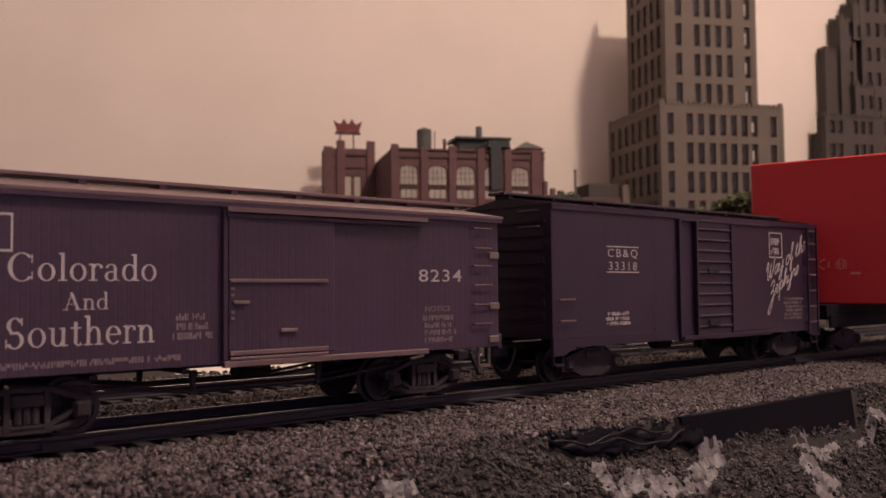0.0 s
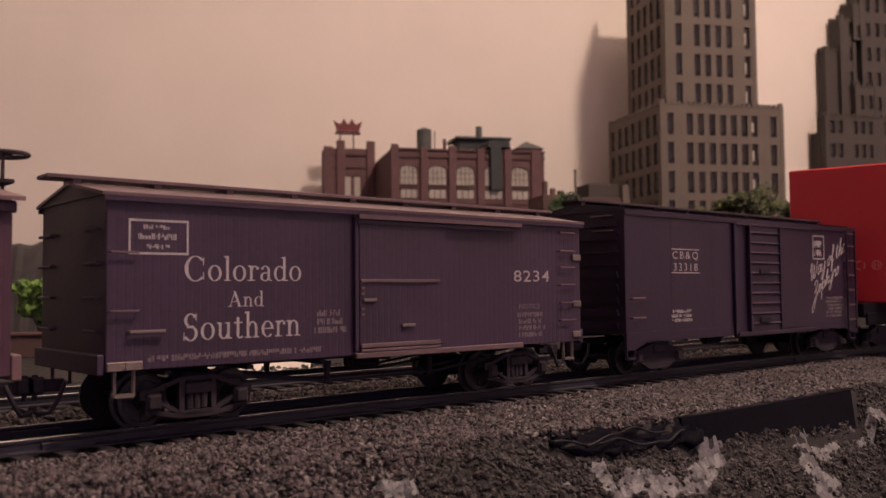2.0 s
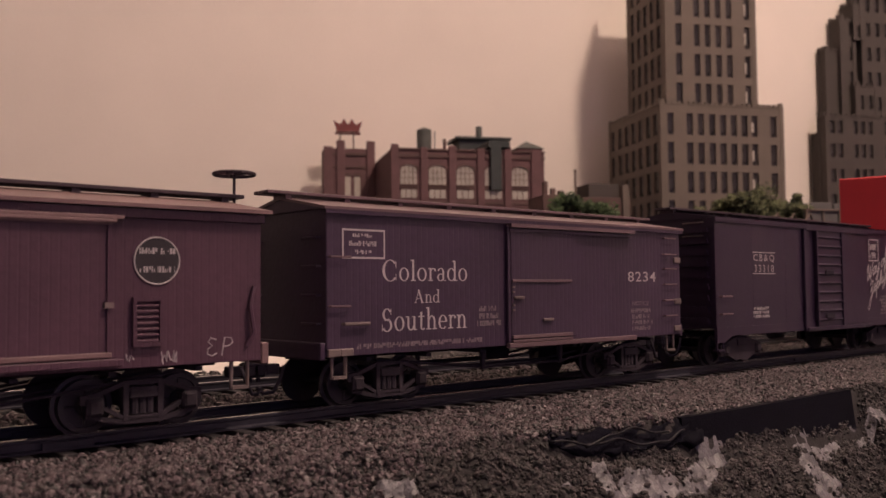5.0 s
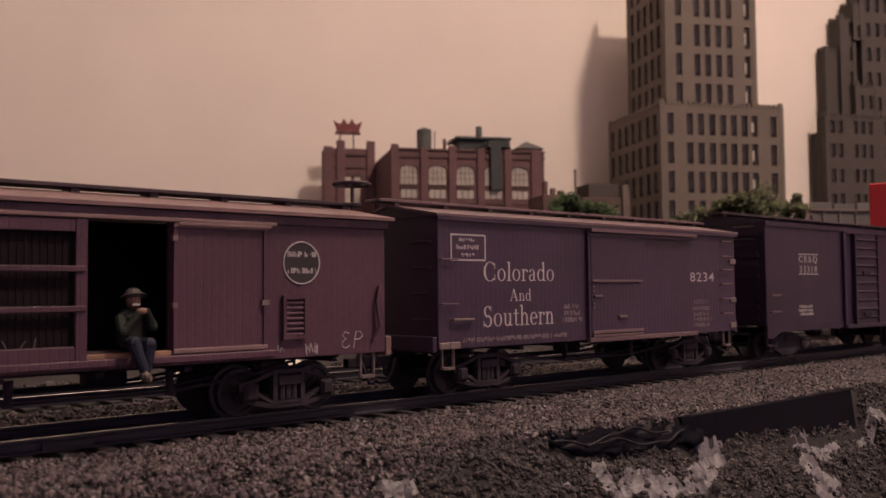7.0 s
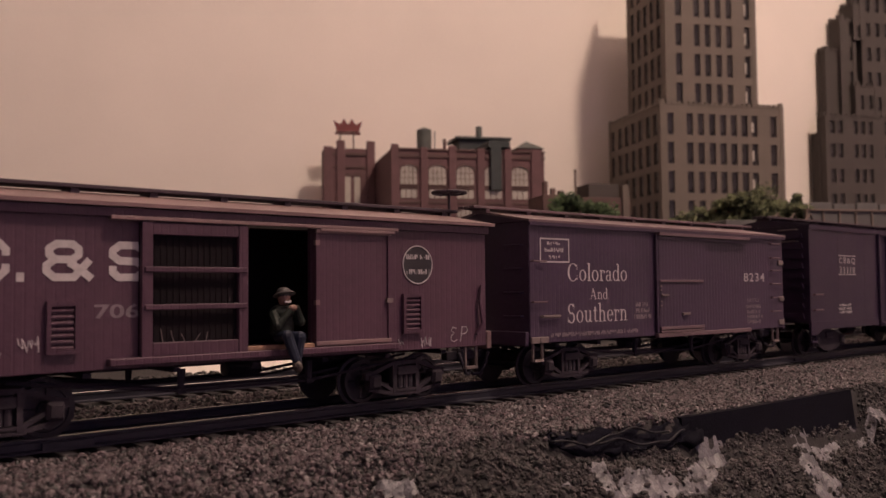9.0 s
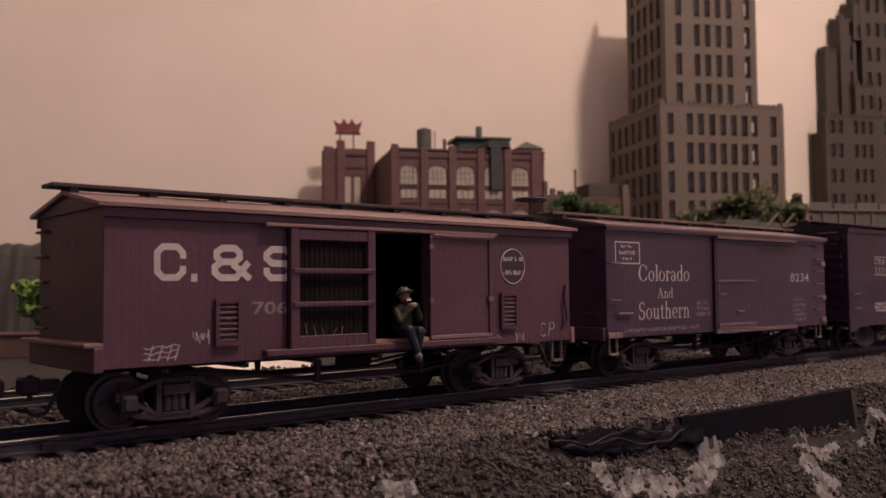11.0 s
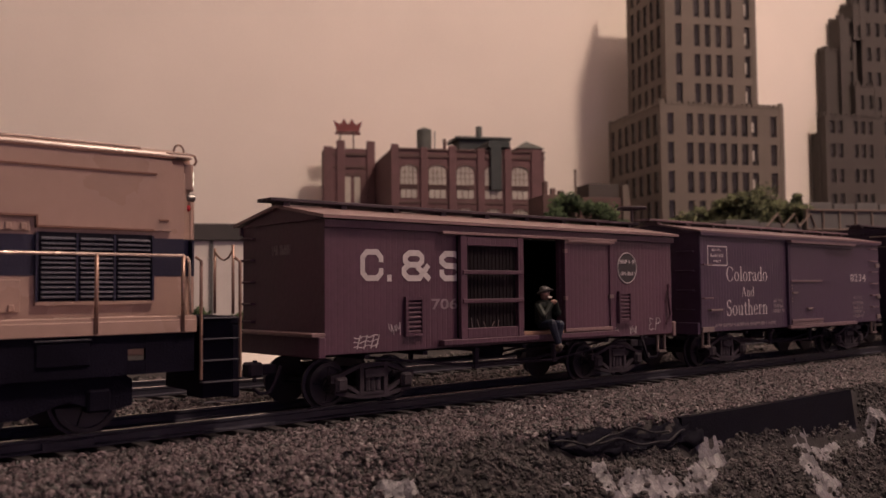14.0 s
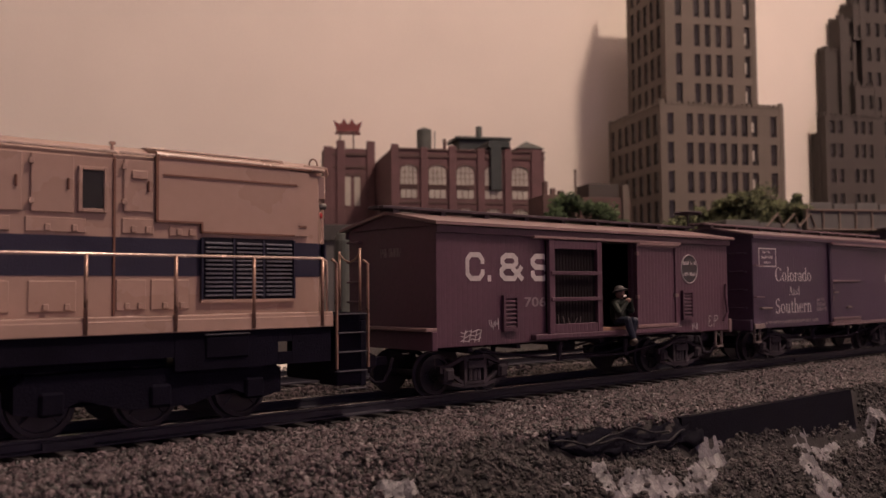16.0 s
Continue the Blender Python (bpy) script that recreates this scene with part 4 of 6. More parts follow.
    for z in (12.8, 13.8, 14.8):
        part("chalk_scrawl", pipe(B(), [(-53.4 + 0.8 * i, t, z + 0.22 * math.sin(i * 1.7 + z) + 0.06 * i) for i in range(9)], 0.13, 4), M["chalk"], car)
    for x in (-52.6, -50.8, -49.0, -47.6):
        part("chalk_scrawl", pipe(B(), [(x, t - 0.05, 12.5), (x + 0.9, t - 0.05, 15.4)], 0.13, 4), M["chalk"], car)
    scrawl(car, -44.0, -40.8, 14.8, 18.6, t, 4, 3)
    scrawl(car, 40.4, 43.6, 11.4, 14.6, t, 5, 3), scrawl(car, 34.0, 35.4, 12.6, 14.2, t, 6, 1)
    for pts in ([(51.2, 15.9), (50.1, 16.3), (49.5, 15.5), (50.4, 14.8), (49.5, 14.3), (49.4, 13.3), (50.3, 12.9), (51.3, 13.4)],
                [(52.3, 12.9), (52.9, 16.3), (54.2, 16.2), (54.6, 15.3), (53.8, 14.7), (52.7, 14.6)]):
        part("chalk_scrawl", pipe(B(), [(x, t, z) for x, z in pts], 0.15, 5), M["chalk"], car)
    bm = pipe(B(), [(57.2, y - 0.4, 14.5), (58.6, y - 1.0, 17.0), (57.9, y - 0.8, 22.0), (58.9, y - 0.4, 25.8)], 0.45, 6)
    part("torn_metal", bm, M["red_b"], car, "bent torn corner strip")
    part("end_beam", box(B(), H, H + 1.6, -Wd - 0.6, Wd + 0.6, 10.8, 15.0, 0.2), M["roof_b"], car)
    part("end_beam", box(B(), -H - 1.8, -H, -Wd - 0.8, Wd + 0.6, 11.0, 15.4, 0.2), M["red_b"], car)
    part("end_platform", box(B(), -H - 3.4, -H, -Wd - 0.6, Wd + 0.6, 15.4, 16.2, 0.15), M["roof_b"], car)
    for z in (37, 32, 27, 22, 18):
        rung_y(car, -H, 11.5, 16.5, z, -1, "red_b")
    for s in (-1, 1):
        stirrup(car, H - 4.0, s * 16.0, 11.6, "metal", 3.4, 5.0)
    bars(-4, 5, 32.4, 35.4, 1, 0, M["letter_dim"], car, 9).matrix_basis = at_mm(-H - 0.1, 0, 0, 0, 0, -90)
    underframe(car, H, 11.0)
    bogie(car, -46.0)
    bogie(car, 38.5)
    knuckle(car, H + 1.6, 1), knuckle(car, -H - 1.8, -1)


def build_steel_boxcar():
    car = ride(empty("boxcar", "dark mineral brown riveted steel boxcar with white lettering", "boxcar", "boxcars of the train"), 242.6)
    H, Wd, z0, z1 = 70.6, 17.0, 10.4, 46.8
    bm = B()
    box(bm, -H, H, -Wd, Wd, z0 + 1.6, z1)
    part("body", bm, M["red_c"], car)
    part("side_sill", prism(B(), [(-H, 12.4), (-H, 7.6), (-H + 4, 7.6), (-H + 9, 9.6), (-14, 9.6), (-14, 9.0), (37, 9.0), (37, 9.6), (H - 9, 9.6), (H - 4, 7.6), (H, 7.6), (H, 12.4)], -Wd - 0.25, -Wd + 0.8), M["red_c"], car)
    part("side_sill", prism(B(), [(-H, 12.4), (-H, 9.6), (H, 9.6), (H, 12.4)], Wd - 0.8, Wd + 0.25), M["red_c"], car)
    roof(car, H, Wd, 46.6, 49.2, "red_c", 0.3, 0.5, 0.5, 12)
    for s in (-1, 1):
        part("gable_end", prism_x(B(), [(-Wd, z1), (Wd, z1), (0, 49.2)], s * H - 0.5, s * H + 0.5), M["red_c"], car)
    part("top_chord", box(B(), -H, H, -Wd - 0.5, -Wd, 45.4, 46.5, 0.1), M["red_c"], car)
    running_board(car, H, 50.2, "dark_c", 3.0)
    for i in range(9):     # pressed ribs of the steel ends
        z = 13.5 + i * 3.6
        part("end_rib", prism_x(B(), [(-15, z), (15, z), (14.4, z + 1.8), (-14.4, z + 1.8)], -H - 0.8, -H), M["red_c"], car)
    rivet = mesh_of("rivet", box(B(), -0.16, 0.16, -0.14, 0.0, -0.16, 0.16), M["red_c"])
    for x in (-H + 0.6, -H + 22.0, -H + 43.5, H - 20.5):
        for i in range(34 if x < -H + 1 else 16):
            n = 33 if x < -H + 1 else 15
            part("rivet", rivet, None, car, at=at_mm(x, -Wd, 12.8 + i * 32.0 / n))
    part("door_post", box(B(), -15.4, -13.8, -Wd - 1.1, -Wd, 9.6, 45.4, 0.15), M["red_c"], car)
    part("door_post", box(B(), 33.6, 34.4, -Wd - 0.4, -Wd, 10.8, 44.6, 0.1), M["red_c"], car)
    ribbed = part("ribbed_door", box(B(), -7.0, 13.2, -Wd - 0.9, -Wd, 10.6, 45.0, 0.1), M["red_c"], car)
    for i in range(10):
        z = 12.4 + i * 3.3
        part("rib", prism_x(B(), [(-Wd - 1.5, z + 0.5), (-Wd - 0.9, z), (-Wd - 0.9, z + 1.0)], -6.4, 12.6), M["red_c"], ribbed)
    for x in (-6.6, 12.8):
        part("stile", box(B(), x - 0.5, x + 0.5, -Wd - 1.5, -Wd - 0.9, 10.6, 45.0, 0.1), M["red_c"], ribbed)
    for z in (14.2, 30.0):
        part("latch", box(B(), -1.5, 4.5, -Wd - 1.9, -Wd - 1.4, z - 0.8, z + 0.8, 0.12), M["under"], ribbed)
    part("plain_door", box(B(), 13.5, 33.4, -Wd - 0.7, -Wd, 11.0, 44.8, 0.1), M["red_c"], car)
    part("door_track", box(B(), -14.6, 36.5, -Wd - 1.6, -Wd, 9.4, 10.6, 0.1), M["red_c"], car)
    part("door_track", box(B(), -14.6, 36.5, -Wd - 1.3, -Wd, 44.8, 45.6, 0.1), M["red_c"], car)
    y = -Wd
    for x in (61.8, 68.4):
        part("ladder_stile", box(B(), x - 0.35, x + 0.35, y - 1.5, y - 0.9, 9.0, 45.6), M["red_c"], car)
    for z in (12.5, 18, 23.5, 29, 34.5, 40, 44.6):
        rung(car, 61.8, 68.4, z, y, -1, "roof_a", 0.3)
    for z in (16.5, 22.0):
        rung(car, -68.6, -62.6, z, y, -1, "roof_a", 0.3)
    for z in (44.4, 40.2):
        rung_y(car, -H, -13, -6, z + 1, -1, "metal", 0.25)
    t = y - 0.02
    lettering("CB&Q", -47.9, -34.6, 33.1, 35.7, t, M["letter"], car, bold=-0.004, space=1.3)
    lettering("33318", -47.4, -35.0, 29.9, 32.2, t, M["letter"], car, bold=-0.004, space=1.3)
    bm = box(B(), -48.4, -34.1, t - 0.08, t, 36.2, 36.5)
    part("white_line", bm, M["letter"], car)
    part("white_line", box(B(), -48.4, -34.1, t - 0.08, t, 29.2, 29.5), M["letter"], car)
    bars(-49.5, -37.2, 14.6, 18.6, 3, t, M["letter"], car, 11)
    bm = B()
    for q in ((37.8, 46.4, 42.9, 43.3), (37.8, 46.4, 34.7, 35.1), (37.8, 38.2, 35.1, 42.9), (46.0, 46.4, 35.1, 42.9)):
        box(bm, q[0], q[1], t - 0.08, t, q[2], q[3])
    part("herald_frame", bm, M["letter"], car)
    bars(38.8, 44.8, 35.4, 41.8, 2, t, M["letter"], car, 12, "herald_bar")
    script_words("Way of the", 35.0, 26.4, 3.15, 3.2, 23.0, t, M["letter"], car)
    script_words("Zephyrs", 37.4, 20.8, 3.3, 2.9, 24.5, t, M["letter"], car)
    bars(46.2, 60.6, 13.6, 21.4, 6, t, M["letter_dim"], car, 13)
    for s in (-1, 1):
        stirrup(car, -H + 2.6, s * 16.4, 8.4, "red_c", 3.6, 3.2), stirrup(car, H - 2.8, s * 16.4, 8.4, "red_c", 3.6, 3.2)
    underframe(car, H, 9.8, False)
    bogie(car, -52.0, 19.3, "cast"), bogie(car, 52.0, 19.3, "cast")
    knuckle(car, H, 1), knuckle(car, -H, -1)


def build_flatcar_and_box():
    car = ride(empty("flatcar", "black flat wagon that carries a red cardboard box", "flatcar"), 402.0)
    part("deck", box(B(), -82, 82, -17, 17, 13.5, 18.3, 0.3), M["loco_black"], car)
    part("side_sill", box(B(), -80, 80, -17.6, -16.6, 9.8, 14.5, 0.2), M["loco_black"], car)
    underframe(car, 78, 13.0, False)
    bogie(car, -62, 19.3, "cast"), bogie(car, 60, 19.3, "cast")
    knuckle(car, -80, -1)
    card = ride(empty("cardboard_box", "glossy plain red cardboard box standing on the flat wagon", "box"), 386.7, 12.8, 0.0, 12.0)
    part("carton", box(B(), -60, 60, -56, 14.6, 18.4, 73.4, 0.5), M["box"], card)
    for z in (49.0, 43.0, 41.8):
        part("fold_line", box(B(), -60.12, -59.98, -55, 14, z, z + 0.3), M["box_seam"], card)
    for y0, k in ((-12.1, 0), (-18.1, 1)):
        bm = B()
        n = 3 if k == 0 else 10
        for i in range(n):
            a, b = 6.283 * i / n + 0.4, 6.283 * (i + 0.72) / n + 0.4
            for j in range(4):
                c, d = a + (b - a) * j / 4, a + (b - a) * (j + 1) / 4
                rod(bm, (-60.1, y0 + 1.7 * math.cos(c), 33.2 + 1.7 * math.sin(c)), (-60.1, y0 + 1.7 * math.cos(d), 33.2 + 1.7 * math.sin(d)), 0.3, 4)
        if k:
            for q in (-0.9, 0.4):
                box(bm, -60.15, -60.0, y0 + q, y0 + q + 0.5, 32.4, 34.0)
        part("printed_mark", bm, M["box_print"], card)
    part("printed_mark", box(B(), -60.14, -60.0, -24.7, -21.2, 29.3, 30.1), M["box_print"], card)
    bm = B()
    for q in ((-24.4, -24.0, 31.0, 34.6), (-22.0, -21.6, 31.0, 34.6), (-24.6, -21.4, 34.6, 35.1)):
        box(bm, -60.1, -60.0, q[0], q[1], q[2], q[3])
    part("printed_mark", bm, M["box_seam"], card)


def build_rider():
    """A small painted seated doll on the threshold of the open door: one plain mesh."""
    bm = B()

    def paint(k):
        for f in bm.faces:
            if f not in done:
                f.material_index = k
                done.add(f)
    done = set()
    box(bm, -2.5, 2.2, -1.9, 1.6, 0.2, 5.8, 1.1)
    ball(bm, (-0.1, -0.2, 5.3), 2.2, 1.25, 0.95, 0.8, 12)
    rod(bm, (-2.3, -0.5, 5.3), (-2.5, -2.4, 2.9), 1.0, 10), rod(bm, (-2.5, -2.4, 2.9), (0.1, -3.0, 5.9), 0.8, 10, 0.6)
    ball(bm, (-2.5, -2.4, 2.9), 0.98, seg=8), ball(bm, (2.8, -2.3, 3.6), 0.98, seg=8)
    rod(bm, (2.1, -0.4, 5.4), (2.8, -2.3, 3.6), 1.0, 10), rod(bm, (2.8, -2.3, 3.6), (1.3, -3.0, 6.6), 0.85, 10, 0.6)
    paint(0)
    rod(bm, (-1.0, 0, 0.6), (-1.2, -4.0, 0.9), 1.1, 10), rod(bm, (1.0, 0, 0.6), (1.5, -4.2, 0.6), 1.1, 10)
    rod(bm, (-1.2, -4.0, 0.9), (0.5, -4.6, -4.0), 1.15, 10, 0.85), rod(bm, (1.5, -4.2, 0.6), (1.1, -3.6, -4.2), 1.15, 10, 0.85)
    ball(bm, (-1.2, -4.0, 0.9), 1.2, seg=8), ball(bm, (1.5, -4.2, 0.6), 1.2, seg=8)
    paint(1)
    ball(bm, (0, -0.7, 8.1), 1.35, 0.9, 1.0, 1.15, 12)
    ball(bm, (0.6, -3.1, 6.3), 0.8, 1.3, 0.8, 0.8, 8)
    paint(2)
    rod(bm, (0, -0.8, 8.8), (0, -0.7, 9.15), 2.3, 16, 1.9), ball(bm, (0, -0.6, 9.2), 1.5, 1.0, 1.0, 0.8, 12)
    paint(3)
    box(bm, -0.4, 1.2, -6.0, -3.8, -5.6, -3.9, 0.6), box(bm, 0.4, 1.9, -5.1, -2.9, -6.1, -4.3, 0.6)
    paint(4)
    box(bm, -0.9, 0.5, -2.7, -2.1, 7.2, 7.75, 0.1)
    paint(5)
    me = mesh_of("seated_doll", bm, [M["coat"], M["jeans"], M["skin"], M["hat"], M["boot"], M["head"]])
    doll = ride(tagged(new("seated_doll", me), "tiny painted seated doll with hat on the car's threshold", "figurine"), -43.6, -17.6, 15.3)
    return doll


def build_locomotive():
    loco = ride(empty("diesel_locomotive", "tan hood diesel locomotive with a navy stripe and grey louvres", "locomotive"), -231.1)
    # along the engine: its coupled end is at +95.3
    E_, Wd = 96.4, 11.5
    bm = prism_x(B(), [(-Wd, 20), (Wd, 20), (Wd, 49.0), (Wd - 1.2, 50.3), (5, 52.4), (-5, 52.4), (-Wd + 1.2, 50.3), (-Wd, 49.0)], -95, E_ - 2.2)
    prism_x(bm, [(-Wd + 2.2, 20), (Wd - 2.2, 20), (Wd - 2.2, 50.4), (-Wd + 2.2, 50.4)], E_ - 2.2, E_)
    for s in (-1, 1):
        vs = [bm.verts.new(p) for p in ((E_ - 2.2, s * Wd, 20), (E_, s * (Wd - 2.2), 20), (E_ - 2.2, s * (Wd - 2.2), 20), (E_ - 2.2, s * Wd, 47.5), (E_, s * (Wd - 2.2), 47.5), (E_ - 2.2, s * (Wd - 2.2), 47.5))]
        for q in ((0, 1, 2), (3, 5, 4), (0, 3, 4, 1)):
            bm.faces.new([vs[k] for k in q])
    part("hood", bm, M["tan"], loco)
    y = -Wd
    # raised radiator housing at the coupled end
    bm = prism(B(), [(58.6, 38.2), (67.4, 38.2), (67.4, 36.3), (91.5, 36.3), (91.5, 49.6), (58.6, 50.6)], y - 0.7, y + 0.2)
    part("raised_panel", bm, M["tan"], loco)
    part("raised_roof", prism_x(B(), [(-Wd - 0.6, 50.2), (-Wd - 0.2, 51.0), (-Wd + 1.4, 51.7), (-5, 52.7), (5, 52.7), (Wd - 1.4, 51.7), (Wd + 0.2, 51.0), (Wd + 0.6, 50.2)], 58.6, E_ - 0.8), M["tan"], loco)
    for x0, x1, z in ((59.6, 88.5, 46.6), (59.0, 92.0, 49.9)):
        part("panel_bead", box(B(), x0, x1, y - 0.95, y - 0.6, z, z + 0.35), M["tan_line"], loco)
    for q in ((58.2, 58.7, 38.0, 50.6), (58.2, 67.6, 37.9, 38.3), (67.2, 67.6, 36.2, 37.9), (67.2, 88.0, 36.1, 36.5)):
        part("panel_joint", box(B(), q[0], q[1], y - 0.8, y - 0.3, q[2], q[3]), M["tan_line"], loco)
    part("catch", box(B(), 89.0, 90.8, y - 0.9, y - 0.3, 38.0, 38.4), M["tan_line"], loco)
    # thin bright strips added where the roof edges catch a highlight
    for x0, x1, yy, z in ((58.8, 95.4, y - 0.66, 50.45), (57.0, 86.0, y + 0.9, 51.75), (90.6, 95.5, y - 0.2, 51.1)):
        part("roof_edge", pipe(B(), [(x0, yy, z), (x1, yy, z)], 0.22, 6), M["bright_edge"], loco, "bright strip for the highlight on the roof edge")
    part("lifting_loop", pipe(B(), [(92.4, y + 0.6, 51.4)] + [(93.4 - 1.0 * math.cos(v), y + 0.6, 51.6 + 1.3 * math.sin(v)) for v in np.linspace(0.2, 2.94, 7)] + [(94.4, y + 0.6, 51.4)], 0.2, 6), M["brass"], loco, smooth=True)
    part("horn_bracket", pipe(B(), [(95.4, y + 0.4, 51.2), (96.6, y + 0.4, 51.0), (96.9, y + 0.4, 50.0), (96.4, y + 0.4, 49.2)], 0.25, 6), M["brass"], loco, smooth=True)
    for x0, x1 in ((-95, 67.8), (88.0, E_ - 2.2)):
        part("navy_stripe", box(B(), x0, x1, y - 0.12, y, 27.9, 34.9), M["navy"], loco)
    part("navy_stripe", prism_x(B(), [(-Wd + 0.4, 27.9), (Wd - 0.4, 27.9), (Wd - 0.4, 34.9), (-Wd + 0.4, 34.9)], E_ - 0.3, E_ + 0.1), M["navy"], loco)
    for k in (-1, 1):
        bm = B()
        vs = [bm.verts.new(q) for q in ((E_ - 2.3, k * (Wd + 0.12), 27.9), (E_ + 0.12, k * (Wd - 2.3), 27.9), (E_ + 0.12, k * (Wd - 2.3), 34.9), (E_ - 2.3, k * (Wd + 0.12), 34.9), (E_ - 2.3, k * (Wd - 0.6), 27.9), (E_ - 0.6, k * (Wd - 2.3), 27.9), (E_ - 0.6, k * (Wd - 2.3), 34.9), (E_ - 2.3, k * (Wd - 0.6), 34.9))]
        for q in ((0, 1, 2, 3), (4, 7, 6, 5), (0, 4, 5, 1), (3, 2, 6, 7), (0, 3, 7, 4), (1, 5, 6, 2)):
            bm.faces.new([vs[i] for i in q])
        part("navy_stripe", bm, M["navy"], loco)
    # louvred grille
    grille = part("grille", box(B(), 67.8, 87.8, y - 0.35, y, 23.4, 35.4), M["loco_black"], loco)
    for k in range(3):
        for i in range(13):
            x0, z = 68.2 + k * 6.6, 24.0 + i * 0.84
            bm = prism_x(B(), [(y - 0.35, z), (y - 0.95, z + 0.05), (y - 0.95, z + 0.22), (y - 0.35, z + 0.5)], x0, x0 + 5.9)
            part("slat", bm, M["slat"], grille)
    part("grille_sill", box(B(), 67.2, 88.2, y - 0.8, y, 22.8, 23.4), M["tan"], grille)
    for x in (67.4, 74.1, 80.7, 87.8):
        part("mullion", box(B(), x - 0.2, x + 0.2, y - 1.0, y - 0.3, 23.4, 35.2), M["navy"], grille)
    # doors and covers along the hood
    def hatch(name, x0, x1, z0, z1):
        ob = part(name, box(B(), x0, x1, y - 0.45, y, z0, z1, 0.15), M["tan"], loco)
        for z in (z0 + 0.18 * (z1 - z0), z0 + 0.85 * (z1 - z0)):
            part("hinge", box(B(), x0 - 0.4, x0 + 0.5, y - 0.85, y - 0.3, z - 0.5, z + 0.5, 0.1), M["tan"], ob)
        part("handle", box(B(), x1 - 1.2, x1 - 0.8, y - 0.9, y - 0.4, (z0 + z1) / 2 - 1, (z0 + z1) / 2 + 1, 0.1), M["tan_line"], ob)
        return ob
    hatch("hood_door", 36.2, 43.4, 38.8, 49.0)
    hatch("hood_door", 52.2, 57.8, 39.6, 49.2)
    hatch("hood_door", 27.0, 34.8, 38.8, 49.0)
    for x0, x1, z0, z1 in ((35.4, 45.6, 35.4, 38.0), (52.0, 58.0, 35.6, 38.4), (20, 33, 35.4, 38.0), (61, 66.4, 35.4, 37.6), (36, 44, 21.6, 27.0), (51, 56.5, 21.6, 27.2), (57.5, 65, 21.6, 27.2), (20, 33, 21.6, 27.0)):
        c = part("access_cover", box(B(), x0, x1, y - 0.3, y, z0, z1, 0.12), M["tan"], loco)
        for u in (0.35, 0.8):
            x = x0 + u * (x1 - x0)
            part("catch", box(B(), x - 0.5, x + 0.5, y - 0.7, y - 0.25, z0 + 0.2, z0 + 1.4, 0.12), M["tan"], c)
    part("vent_cover", box(B(), 53.6, 56.6, y - 0.9, y - 0.4, 45.6, 47.2, 0.15), M["tan"], loco)
    part("hood_seam", box(B(), 50.4, 50.8, y - 0.35, y, 20.5, 49.4), M["tan_line"], loco)
    window = part("cab_window", box(B(), 44.8, 48.6, y - 0.3, y, 39.8, 46.6), M["glass"], loco, "dark rectangular window")
    for q in ((44.1, 44.8, 39.1, 47.3), (48.6, 49.3, 39.1, 47.3), (44.8, 48.6, 46.6, 47.3), (44.8, 48.6, 39.1, 39.8)):
        part("window_frame", box(B(), q[0], q[1], y - 0.7, y, q[2], q[3], 0.1), M["tan"], window)
    for x in (50.6,):
        bm = rod(B(), (x, y + 1.0, 49.6), (x, y + 1.0, 52.4), 0.3)
        box(bm, x - 0.6, x + 0.6, y + 0.6, y + 1.4, 51.8, 52.4, 0.2)
        part("lifting_eye", bm, M["tan"], loco)
    part("gutter", box(B(), -95, 58.4, y - 0.35, y + 0.6, 50.1, 50.6, 0.1), M["bright_edge"], loco)
    # number board and lights on the coupled end
    board = part("number_board", box(B(), -0.9, 0.9, -1.5, 1.5, 44.2, 49.4, 0.3), M["tan"], loco, at=at_mm(E_ - 0.6, y + 1.5, 0, 0, 0, -28))
    part("lit_panel", box(B(), 0.9, 0.93, -1.0, 1.0, 45.4, 47.8), M["lit"], board, "lit white number panel")
    for u in (-0.45, 0.3):
        part("digit_bar", box(B(), 0.93, 0.96, u, u + 0.22, 46.0, 47.2), M["loco_black"], board)
    part("nose_door", box(B(), E_, E_ + 1.5, -8.6, 8.6, 20.4, 43.4, 0.5), M["tan"], loco)
    for z in (48.6, 46.0):
        part("headlight", rod(B(), (E_ + 0.2, -2.2, z), (E_ + 1.8, -2.2, z), 1.6, 14), M["lens"], loco, smooth=False)
    part("marker_light", ball(B(), (E_ - 0.7, y + 1.7, 41.0), 0.7), M["marker"], loco, "small red marker light")
    part("marker_light", rod(B(), (E_ - 1.5, y + 1.6, 43.0), (E_ + 0.6, y + 1.6, 43.0), 0.7, 12), M["lens"], loco)
    # running boards, rails and steps
    part("walkway", box(B(), -95, 94.2, -17.0, 17.0, 19.6, 20.6, 0.15), M["tan"], loco)
    part("walkway_valance", box(B(), -95, 94.2, -17.2, -16.6, 17.5, 19.9, 0.12), M["tan"], loco)
    part("frame", box(B(), -95, 60, -13, 13, 11.5, 19.6), M["shaded_gear"], loco)
    part("frame_end", box(B(), 60.2, 95, -13, 13, 15.2, 19.6), M["shaded_gear"], loco)
    for x0, x1, za in ((-95, 60, 13.0), (60.1, 81.6, 10.4), (84.8, 94, 10.4)):
        part("side_skirt", box(B(), x0, x1, -16.4, -15.6, za, 17.5), M["shaded_gear"], loco)
    for za, zb in ((10.4, 12.9), (14.9, 17.5)):
        part("side_skirt", box(B(), 81.65, 84.75, -16.4, -15.6, za, zb), M["shaded_gear"], loco)
